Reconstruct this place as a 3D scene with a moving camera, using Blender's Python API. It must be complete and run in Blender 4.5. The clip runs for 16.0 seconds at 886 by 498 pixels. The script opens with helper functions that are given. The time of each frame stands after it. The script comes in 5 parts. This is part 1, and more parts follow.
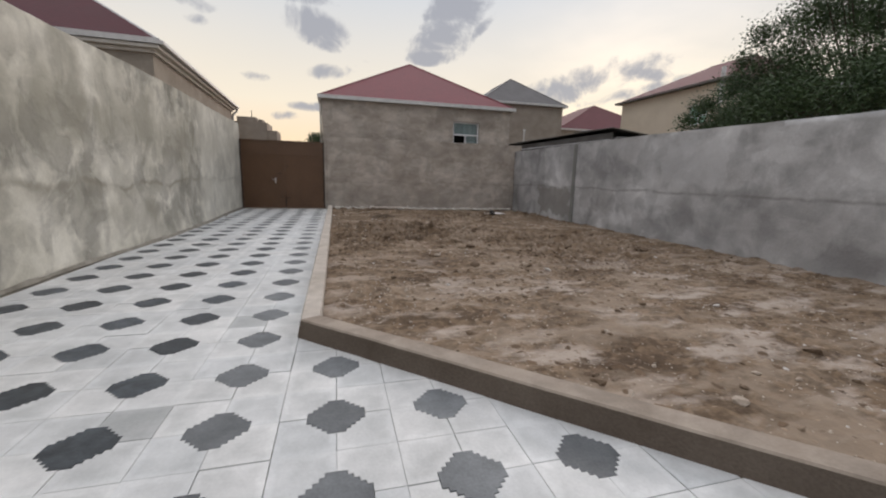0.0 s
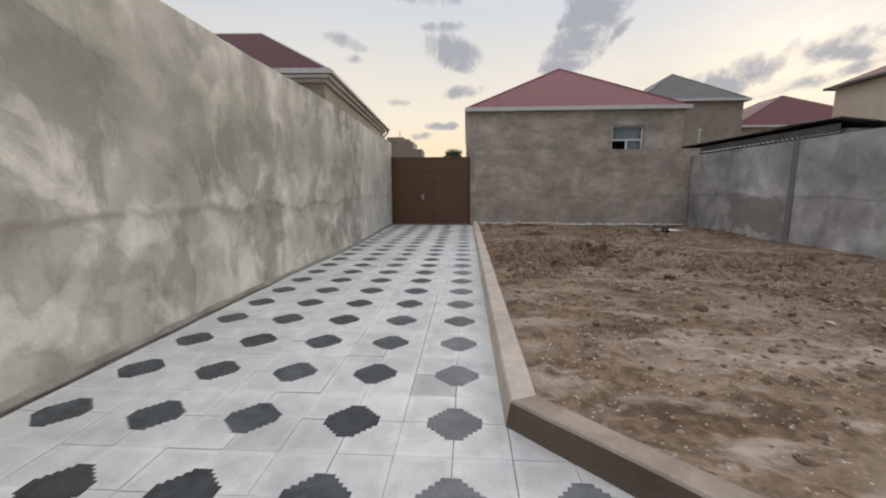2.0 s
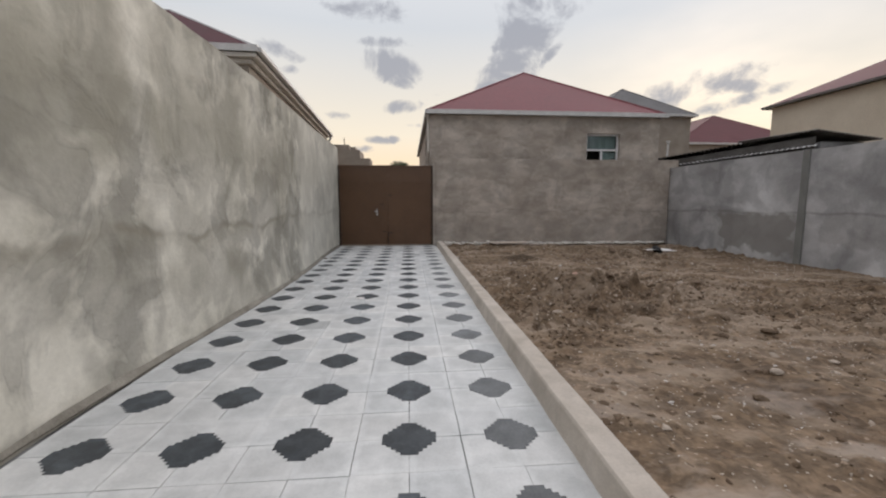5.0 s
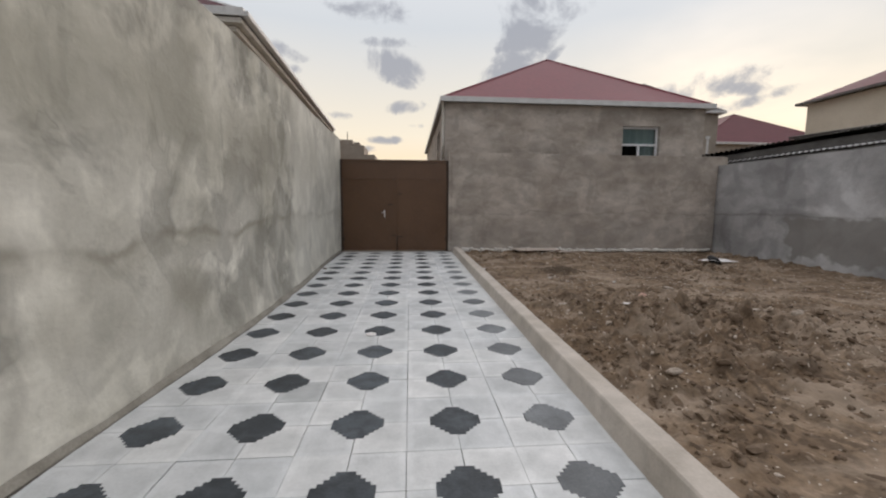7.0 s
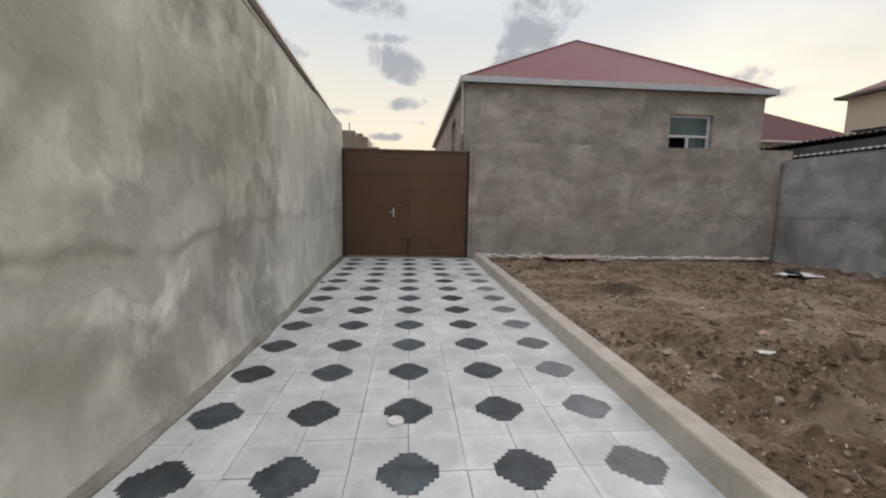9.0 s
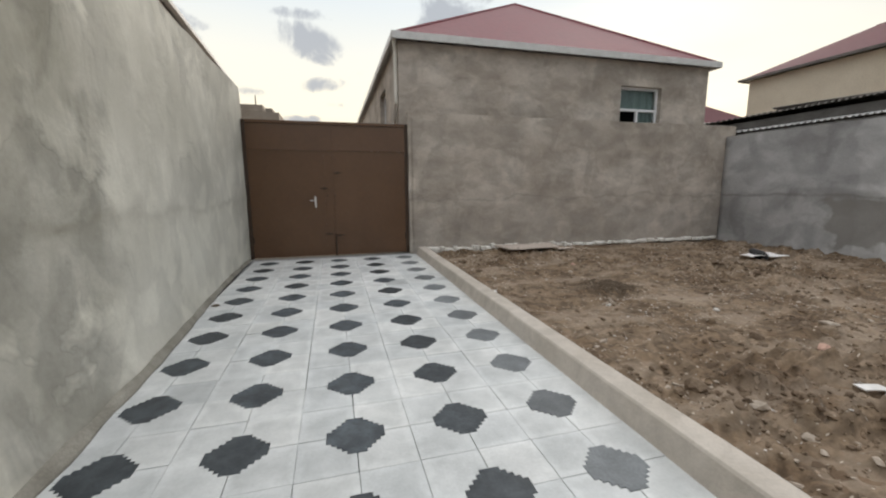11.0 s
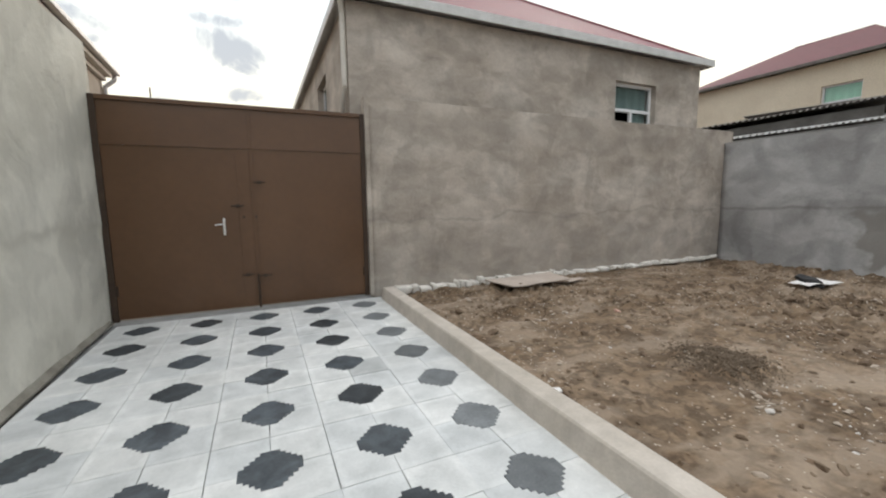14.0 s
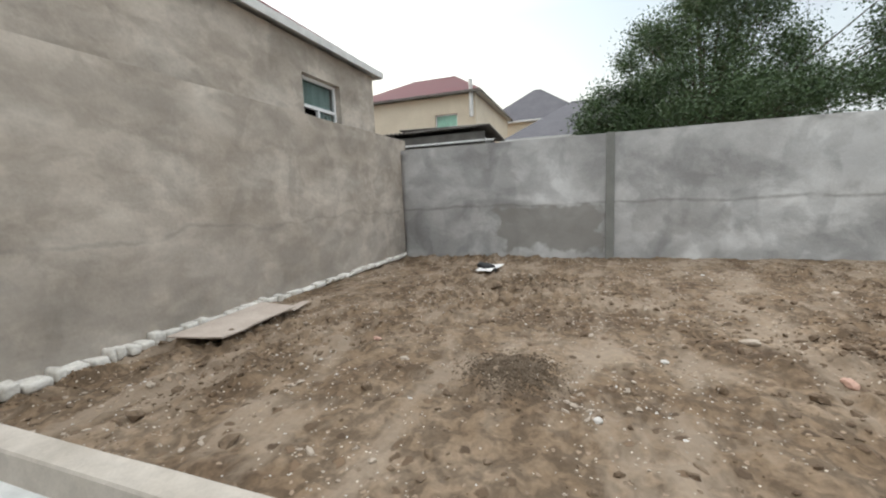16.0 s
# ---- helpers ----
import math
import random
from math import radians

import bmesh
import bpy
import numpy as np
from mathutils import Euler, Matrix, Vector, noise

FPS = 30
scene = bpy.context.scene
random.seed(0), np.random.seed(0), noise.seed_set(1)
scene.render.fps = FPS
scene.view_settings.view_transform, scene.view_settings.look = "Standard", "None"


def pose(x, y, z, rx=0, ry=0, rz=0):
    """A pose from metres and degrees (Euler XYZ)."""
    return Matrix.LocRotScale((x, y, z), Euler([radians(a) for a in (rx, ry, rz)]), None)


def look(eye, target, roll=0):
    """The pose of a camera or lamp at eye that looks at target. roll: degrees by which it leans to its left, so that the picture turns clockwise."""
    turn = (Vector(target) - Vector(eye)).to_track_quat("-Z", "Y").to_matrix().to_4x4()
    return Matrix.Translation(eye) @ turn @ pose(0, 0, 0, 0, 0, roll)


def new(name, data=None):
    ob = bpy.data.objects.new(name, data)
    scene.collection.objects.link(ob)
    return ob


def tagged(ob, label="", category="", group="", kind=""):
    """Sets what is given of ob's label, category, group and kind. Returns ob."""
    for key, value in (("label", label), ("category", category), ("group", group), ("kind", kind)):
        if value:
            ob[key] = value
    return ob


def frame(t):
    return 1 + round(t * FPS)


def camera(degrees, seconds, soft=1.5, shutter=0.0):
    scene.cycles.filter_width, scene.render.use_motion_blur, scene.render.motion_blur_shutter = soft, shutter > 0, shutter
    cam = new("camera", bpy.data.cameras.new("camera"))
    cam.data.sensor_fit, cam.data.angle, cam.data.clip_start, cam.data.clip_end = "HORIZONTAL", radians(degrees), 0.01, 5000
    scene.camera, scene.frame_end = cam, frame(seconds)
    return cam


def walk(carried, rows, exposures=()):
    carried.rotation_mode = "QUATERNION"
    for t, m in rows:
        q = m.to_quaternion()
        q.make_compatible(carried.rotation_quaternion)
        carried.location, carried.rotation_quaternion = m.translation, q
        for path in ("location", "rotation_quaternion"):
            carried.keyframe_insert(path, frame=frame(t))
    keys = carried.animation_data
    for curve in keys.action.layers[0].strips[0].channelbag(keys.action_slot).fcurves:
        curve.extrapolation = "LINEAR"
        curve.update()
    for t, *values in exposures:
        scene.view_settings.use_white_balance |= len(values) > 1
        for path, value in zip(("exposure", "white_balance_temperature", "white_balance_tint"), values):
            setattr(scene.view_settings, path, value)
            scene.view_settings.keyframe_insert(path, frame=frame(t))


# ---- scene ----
import itertools

cam = camera(96.1, 16.0, soft=2.1)
METRES, EYE, TILT, LEAN, TURN = 13.5, 1.5, 0.0, 0.0, -16.8
PATH = [
    (0, (0.125, 0.993, 1.328), (0.637, 2.894, 0.974), 1.5),
    (0.5, (0.067, 1.271, 1.337), (0.278, 3.234, 1.017), 1.0),
    (1, (-0.1, 1.588, 1.344), (-0.056, 3.565, 1.051), 0.8),
    (1.5, (-0.259, 1.902, 1.315), (-0.317, 3.881, 1.028), 0.4),
    (2, (-0.438, 2.174, 1.338), (-0.554, 4.149, 1.041), -0.2),
    (2.5, (-0.637, 2.541, 1.321), (-0.737, 4.516, 1.022), -0.1),
    (3, (-0.718, 2.908, 1.328), (-0.756, 4.886, 1.035), 0.5),
    (3.5, (-0.826, 3.324, 1.323), (-0.787, 5.305, 1.053), 0.6),
    (4, (-0.927, 3.715, 1.347), (-0.825, 5.697, 1.1), 0.3),
    (6.5, (-1.301, 5.755, 1.364), (-1.108, 7.733, 1.137), -0.1),
    (7, (-1.379, 6.156, 1.349), (-1.214, 8.136, 1.121), 0.4),
    (7.5, (-1.491, 6.574, 1.351), (-1.358, 8.555, 1.115), 0.7),
    (8, (-1.603, 6.993, 1.372), (-1.474, 8.975, 1.135), 0.8),
    (8.5, (-1.661, 7.38, 1.41), (-1.519, 9.361, 1.172), 0.9),
    (8.7, (-1.678, 7.568, 1.377), (-1.53, 9.548, 1.14), 1.0),
    (10.8, (-1.774, 9.28, 1.327), (-1.294, 11.196, 1.013), -0.2),
    (11, (-1.761, 9.442, 1.347), (-1.241, 11.347, 1.033), -0.3),
    (11.5, (-1.789, 9.847, 1.326), (-1.184, 11.725, 0.999), -0.4),
    (12, (-1.773, 10.25, 1.317), (-1.081, 12.098, 0.991), -0.2),
    (12.5, (-1.719, 10.625, 1.357), (-0.981, 12.459, 1.054), 0.0),
    (13, (-1.735, 11.041, 1.373), (-0.995, 12.879, 1.101), -0.1),
    (13.5, (-1.706, 11.425, 1.36), (-0.973, 13.268, 1.098), -0.5),
    (14, (-1.668, 11.813, 1.36), (-0.846, 13.619, 1.112), -0.7),
    (14.5, (-1.612, 12.204, 1.371), (-0.526, 13.868, 1.145), -0.9),
    (15, (-1.473, 12.537, 1.387), (-0.042, 13.92, 1.185), -1.3),
    (15.5, (-1.358, 12.89, 1.384), (0.36, 13.895, 1.193), -2.0),
    (16, (-1.197, 13.171, 1.356), (0.667, 13.848, 1.099), -2.4),
]
EXPOSURES = [(0, 0.1, 6400, 17), (3.5, 0.1, 6400, 17), (8.5, 0.14, 6400, 15), (10.8, 0.42, 6450, 12), (12.5, 0.63, 6450, 12), (14, 0.8, 6400, 11), (15, 0.98, 6350, 10), (16, 1.12, 6300, 9)]
walk(cam, [(t, look(eye, target, roll)) for t, eye, target, roll in PATH], EXPOSURES)

# ---- world, sun, exposure ----
SUN_AZ, SUN_EL = radians(38.0), radians(15.0)      # azimuth to the right of +y


def make_world():
    w = bpy.data.worlds.new("dusk_sky")
    scene.world = w
    w.use_nodes = True
    nt = w.node_tree
    nt.nodes.clear()
    N, L = nt.nodes.new, nt.links.new
    out, bg = N("ShaderNodeOutputWorld"), N("ShaderNodeBackground")
    sky = N("ShaderNodeTexSky")
    sky.sky_type, sky.sun_disc = "NISHITA", False
    sky.sun_elevation, sky.sun_rotation = SUN_EL, SUN_AZ
    sky.altitude, sky.air_density, sky.dust_density, sky.ozone_density = 0, 1.0, 2.5, 1.0
    co = N("ShaderNodeTexCoord")
    sep = N("ShaderNodeSeparateXYZ")
    L(co.outputs["Generated"], sep.inputs[0])
    # project the dome on a flat cloud layer
    zc = N("ShaderNodeMath"); zc.operation = "MAXIMUM"; zc.inputs[1].default_value = 0.03
    L(sep.outputs["Z"], zc.inputs[0])
    za = N("ShaderNodeMath"); za.operation = "ADD"; za.inputs[1].default_value = 0.12
    L(zc.outputs[0], za.inputs[0])
    dv = N("ShaderNodeVectorMath"); dv.operation = "DIVIDE"
    cb = N("ShaderNodeCombineXYZ")
    for n in "XYZ":
        L(za.outputs[0], cb.inputs[n])
    L(co.outputs["Generated"], dv.inputs[0]); L(cb.outputs[0], dv.inputs[1])
    # veil of thin high cloud
    n1 = N("ShaderNodeTexNoise"); n1.inputs["Scale"].default_value = 1.1; n1.inputs["Detail"].default_value = 6
    L(dv.outputs[0], n1.inputs["Vector"])
    veil = N("ShaderNodeMapRange"); veil.inputs[1].default_value, veil.inputs[2].default_value = 0.25, 0.7
    veil.inputs[3].default_value, veil.inputs[4].default_value = VEIL
    L(n1.outputs[0], veil.inputs[0])
    mix = N("ShaderNodeMix"); mix.data_type = "RGBA"
    ramp = N("ShaderNodeValToRGB")
    r = ramp.color_ramp
    r.elements[0].position, r.elements[0].color = 0.0, (*VEIL_LOW, 1)
    r.elements[1].position, r.elements[1].color = 1.0, (*VEIL_TOP, 1)
    e = r.elements.new(0.16); e.color = (*VEIL_MID, 1)
    e = r.elements.new(0.38); e.color = (*VEIL_HIGH, 1)
    L(sep.outputs["Z"], ramp.inputs[0])
    ramp2 = N("ShaderNodeValToRGB")
    r = ramp2.color_ramp
    r.elements[0].position, r.elements[0].color = 0.0, (*EAST_LOW, 1)
    r.elements[1].position, r.elements[1].color = 1.0, (*VEIL_TOP, 1)
    e = r.elements.new(0.38); e.color = (*EAST_HIGH, 1)
    L(sep.outputs["Z"], ramp2.inputs[0])
    towards = N("ShaderNodeVectorMath"); towards.operation = "DOT_PRODUCT"
    towards.inputs[1].default_value = (math.sin(radians(12)), math.cos(radians(12)), 0)
    L(co.outputs["Generated"], towards.inputs[0])
    tw = N("ShaderNodeMapRange"); tw.interpolation_type = "SMOOTHSTEP"
    tw.inputs[1].default_value, tw.inputs[2].default_value = -0.1, 0.85
    L(towards.outputs["Value"], tw.inputs[0])
    both = N("ShaderNodeMix"); both.data_type = "RGBA"
    L(tw.outputs[0], both.inputs[0]); L(ramp2.outputs[0], both.inputs[6]); L(ramp.outputs[0], both.inputs[7])
    L(veil.outputs[0], mix.inputs[0]); L(sky.outputs[0], mix.inputs[6]); L(both.outputs[2], mix.inputs[7])
    # separate grey clouds: (azimuth to the right of +y, height, half width, half height, tilt), degrees
    warp = N("ShaderNodeTexNoise"); warp.inputs["Scale"].default_value = 11.0; warp.inputs["Detail"].default_value = 9; warp.inputs["Roughness"].default_value = 0.62; warp.inputs["Distortion"].default_value = 0.4
    L(co.outputs["Generated"], warp.inputs["Vector"])
    total = None
    for az, el, hw, hh, tilt, strength in CLOUDS:
        a, b, c = radians(az), radians(el), radians(tilt)
        ahead = Vector((math.sin(a) * math.cos(b), math.cos(a) * math.cos(b), math.sin(b)))
        right = Vector((math.cos(a), -math.sin(a), 0))
        up = right.cross(ahead)
        u, v = right * math.cos(c) + up * math.sin(c), up * math.cos(c) - right * math.sin(c)
        parts = []
        for axis, half in ((u, hw), (v, hh)):
            d = N("ShaderNodeVectorMath"); d.operation = "DOT_PRODUCT"; d.inputs[1].default_value = axis / math.tan(radians(half))
            L(co.outputs["Generated"], d.inputs[0])
            p = N("ShaderNodeMath"); p.operation = "POWER"; p.inputs[1].default_value = 2
            ab = N("ShaderNodeMath"); ab.operation = "ABSOLUTE"
            L(d.outputs["Value"], ab.inputs[0]); L(ab.outputs[0], p.inputs[0])
            parts.append(p)
        s = N("ShaderNodeMath"); L(parts[0].outputs[0], s.inputs[0]); L(parts[1].outputs[0], s.inputs[1])
        m = N("ShaderNodeMapRange"); m.inputs[1].default_value, m.inputs[2].default_value = 0.0, 2.2
        m.inputs[3].default_value, m.inputs[4].default_value = 1.0, 0.0
        L(s.outputs[0], m.inputs[0])
        facing = N("ShaderNodeVectorMath"); facing.operation = "DOT_PRODUCT"; facing.inputs[1].default_value = ahead
        L(co.outputs["Generated"], facing.inputs[0])
        gt = N("ShaderNodeMath"); gt.operation = "GREATER_THAN"; gt.inputs[1].default_value = 0.3
        L(facing.outputs["Value"], gt.inputs[0])
        g = N("ShaderNodeMath"); g.operation = "MULTIPLY"; L(m.outputs[0], g.inputs[0]); L(gt.outputs[0], g.inputs[1])
        k = N("ShaderNodeMath"); k.operation = "MULTIPLY"; k.inputs[1].default_value = strength; L(g.outputs[0], k.inputs[0])
        if total is None:
            total = k
        else:
            t = N("ShaderNodeMath"); t.operation = "MAXIMUM"; L(total.outputs[0], t.inputs[0]); L(k.outputs[0], t.inputs[1]); total = t
    w0 = N("ShaderNodeMapRange"); w0.inputs[1].default_value, w0.inputs[2].default_value = 0.3, 0.7
    w0.inputs[3].default_value, w0.inputs[4].default_value = -0.7, 0.6
    L(warp.outputs[0], w0.inputs[0])
    ad = N("ShaderNodeMath"); L(total.outputs[0], ad.inputs[0]); L(w0.outputs[0], ad.inputs[1])
    sm = N("ShaderNodeMapRange"); sm.interpolation_type = "SMOOTHSTEP"
    sm.inputs[1].default_value, sm.inputs[2].default_value = 0.24, 0.95
    L(ad.outputs[0], sm.inputs[0])
    lim = N("ShaderNodeMath"); lim.operation = "MULTIPLY"; L(sm.outputs[0], lim.inputs[0])
    cap = N("ShaderNodeMath"); cap.operation = "MINIMUM"; cap.inputs[1].default_value = 0.1; L(total.outputs[0], cap.inputs[0])
    cap2 = N("ShaderNodeMath"); cap2.operation = "MULTIPLY"; cap2.inputs[1].default_value = 8.5; L(cap.outputs[0], cap2.inputs[0])
    L(cap2.outputs[0], lim.inputs[1])
    cm = N("ShaderNodeMix"); cm.data_type = "RGBA"
    L(lim.outputs[0], cm.inputs[0]); L(mix.outputs[2], cm.inputs[6])
    cm.inputs[7].default_value = (*CLOUD_GREY, 1)
    L(cm.outputs[2], bg.inputs[0])
    bg.inputs[1].default_value = 0.12
    L(bg.outputs[0], out.inputs[0])


VEIL = (0.95, 1.0)
VEIL_LOW, VEIL_MID, VEIL_HIGH, VEIL_TOP = (8.8, 6.2, 3.3), (7.4, 6.8, 5.2), (5.2, 5.6, 5.6), (9.0, 9.0, 8.8)
EAST_LOW, EAST_HIGH = (3.6, 3.65, 3.5), (2.9, 3.3, 3.55)
CLOUD_GREY = (2.75, 2.95, 3.2)
CLOUDS = [(-2.1, 17.8, 3.3, 1.7, -12, 1.0), (-1.0, 16.6, 2.3, 1.0, -10, 0.9), (-0.2, 13.0, 3.2, 0.8, 4, 0.85), (3.5, 14.2, 2.2, 0.5, 14, 0.7),
          (14.4, 17.6, 3.6, 2.0, 14, 1.0), (15.6, 21.4, 4.2, 2.4, -10, 0.85), (17.5, 24.8, 5.0, 2.0, 0, 0.8), (13.6, 15.6, 3.0, 0.9, 4, 1.0), (19.5, 19.0, 2.4, 0.6, 40, 0.7),
          (-4.6, 24.0, 5.2, 1.2, 0, 0.75), (-3.0, 20.6, 3.0, 0.6, 0, 0.6), (-16.4, 18.6, 2.4, 0.8, -12, 0.8), (-15.2, 16.6, 1.1, 0.5, 0, 0.6),
          (33.5, 12.3, 7.6, 1.7, 14, 1.0), (37.5, 10.6, 5.0, 0.7, 12, 0.9), (40.2, 12.9, 2.3, 0.8, -10, 0.95), (44.3, 12.0, 1.5, 0.6, 15, 0.8),
          (-9.0, 11.6, 1.6, 0.5, 0, 0.6), (-2.5, 8.6, 2.6, 0.5, 0, 0.7), (-6.0, 7.2, 1.6, 0.5, 0, 0.6), (1.5, 10.6, 1.8, 0.35, 0, 0.6),
          (108.0, 17.0, 9.0, 1.2, 4, 0.6), (62, 26, 9, 1.2, 0, 0.5)]
make_world()
sun_data = bpy.data.lights.new("sun", "SUN")
sun_data.energy, sun_data.angle, sun_data.color = 1.45, radians(40), (1.0, 0.90, 0.78)
sun = new("sun", sun_data)
sun.matrix_world = look((60 * math.sin(SUN_AZ), 60 * math.cos(SUN_AZ), 60 * math.tan(SUN_EL)), (0, 0, 0))


# ---- materials ----
def material(name, colours, rough=0.85, scale=1.0, detail_scale=40.0, bump=0.3, metal=0.0, streak=1.0, spec=0.3, rand=0.0, grain=0.10, blot=None, smear=None, blot_edge=0.10):
    """Blotches between the colours at one scale, fine grain at another, with relief. streak stretches the blotches upright."""
    m = bpy.data.materials.new(name)
    m.use_nodes = True
    nt = m.node_tree
    N, L = nt.nodes.new, nt.links.new
    b = nt.nodes["Principled BSDF"]
    b.inputs["Metallic"].default_value = metal
    b.inputs["Specular IOR Level"].default_value = spec
    co = N("ShaderNodeNewGeometry")
    mp = N("ShaderNodeMapping"); mp.inputs["Scale"].default_value = (1, 1, 1 / streak)
    L(co.outputs["Position"], mp.inputs[0])
    n1 = N("ShaderNodeTexNoise"); n1.inputs["Scale"].default_value = scale; n1.inputs["Detail"].default_value = 7
    n1.inputs["Roughness"].default_value = 0.6; n1.inputs["Distortion"].default_value = 0.15
    L(mp.outputs[0], n1.inputs["Vector"])
    r = N("ShaderNodeValToRGB")
    els = r.color_ramp.elements
    els[0].position, els[0].color = 0.32, (*colours[0], 1)
    els[1].position, els[1].color = 0.68, (*colours[-1], 1)
    for i, c in enumerate(colours[1:-1]):
        e = els.new(0.32 + 0.36 * (i + 1) / (len(colours) - 1)); e.color = (*c, 1)
    L(n1.outputs[0], r.inputs[0])
    n2 = N("ShaderNodeTexNoise"); n2.inputs["Scale"].default_value = detail_scale; n2.inputs["Detail"].default_value = 5
    L(co.outputs["Position"], n2.inputs["Vector"])
    k = N("ShaderNodeMapRange"); k.inputs[1].default_value, k.inputs[2].default_value = 0.3, 0.7
    k.inputs[3].default_value, k.inputs[4].default_value = 1 - grain, 1 + grain
    L(n2.outputs[0], k.inputs[0])
    mul = N("ShaderNodeVectorMath"); mul.operation = "SCALE"
    base = r.outputs[0]
    if blot:
        n4 = N("ShaderNodeTexNoise"); n4.inputs["Scale"].default_value = blot[0]; n4.inputs["Detail"].default_value = 3
        n4.inputs["Distortion"].default_value = blot[2]
        L(mp.outputs[0], n4.inputs["Vector"])
        k4 = N("ShaderNodeMapRange"); k4.inputs[1].default_value, k4.inputs[2].default_value = 0.5 - blot_edge, 0.5 + blot_edge
        k4.inputs[3].default_value, k4.inputs[4].default_value = 1 - blot[1], 1 + blot[1]
        L(n4.outputs[0], k4.inputs[0])
        m4 = N("ShaderNodeVectorMath"); m4.operation = "SCALE"
        L(base, m4.inputs[0]); L(k4.outputs[0], m4.inputs["Scale"])
        base = m4.outputs[0]
    L(base, mul.inputs[0])
    if rand:
        oi = N("ShaderNodeObjectInfo"); kr = N("ShaderNodeMapRange")
        kr.inputs[3].default_value, kr.inputs[4].default_value = 1 - rand, 1 + rand
        L(oi.outputs["Random"], kr.inputs[0])
        mm = N("ShaderNodeMath"); mm.operation = "MULTIPLY"; L(kr.outputs[0], mm.inputs[0]); L(k.outputs[0], mm.inputs[1])
        L(mm.outputs[0], mul.inputs["Scale"])
    else:
        L(k.outputs[0], mul.inputs["Scale"])
    L(mul.outputs[0], b.inputs["Base Color"])
    rr = N("ShaderNodeMapRange"); rr.inputs[3].default_value, rr.inputs[4].default_value = rough - 0.08, min(1, rough + 0.08)
    L(n1.outputs[0], rr.inputs[0]); L(rr.outputs[0], b.inputs["Roughness"])
    if smear:
        n5 = N("ShaderNodeTexNoise"); n5.inputs["Scale"].default_value = smear[0]; n5.inputs["Detail"].default_value = 6
        n5.inputs["Distortion"].default_value = 0.25
        L(co.outputs["Position"], n5.inputs["Vector"])
        k5 = N("ShaderNodeMapRange"); k5.inputs[1].default_value, k5.inputs[2].default_value = 0.46, 0.56
        L(n5.outputs[0], k5.inputs[0])
        b5 = N("ShaderNodeBump"); b5.inputs["Strength"].default_value = smear[1]; b5.inputs["Distance"].default_value = 0.03
        L(k5.outputs[0], b5.inputs["Height"]); L(b5.outputs[0], b.inputs["Normal"])
    if bump:
        bp = N("ShaderNodeBump"); bp.inputs["Strength"].default_value = bump; bp.inputs["Distance"].default_value = 0.01
        L(n2.outputs[0], bp.inputs["Height"]); L(bp.outputs[0], b.inputs["Normal"])
        if smear:
            L(b5.outputs[0], bp.inputs["Normal"])
    m["colour_out"] = mul.name
    return m


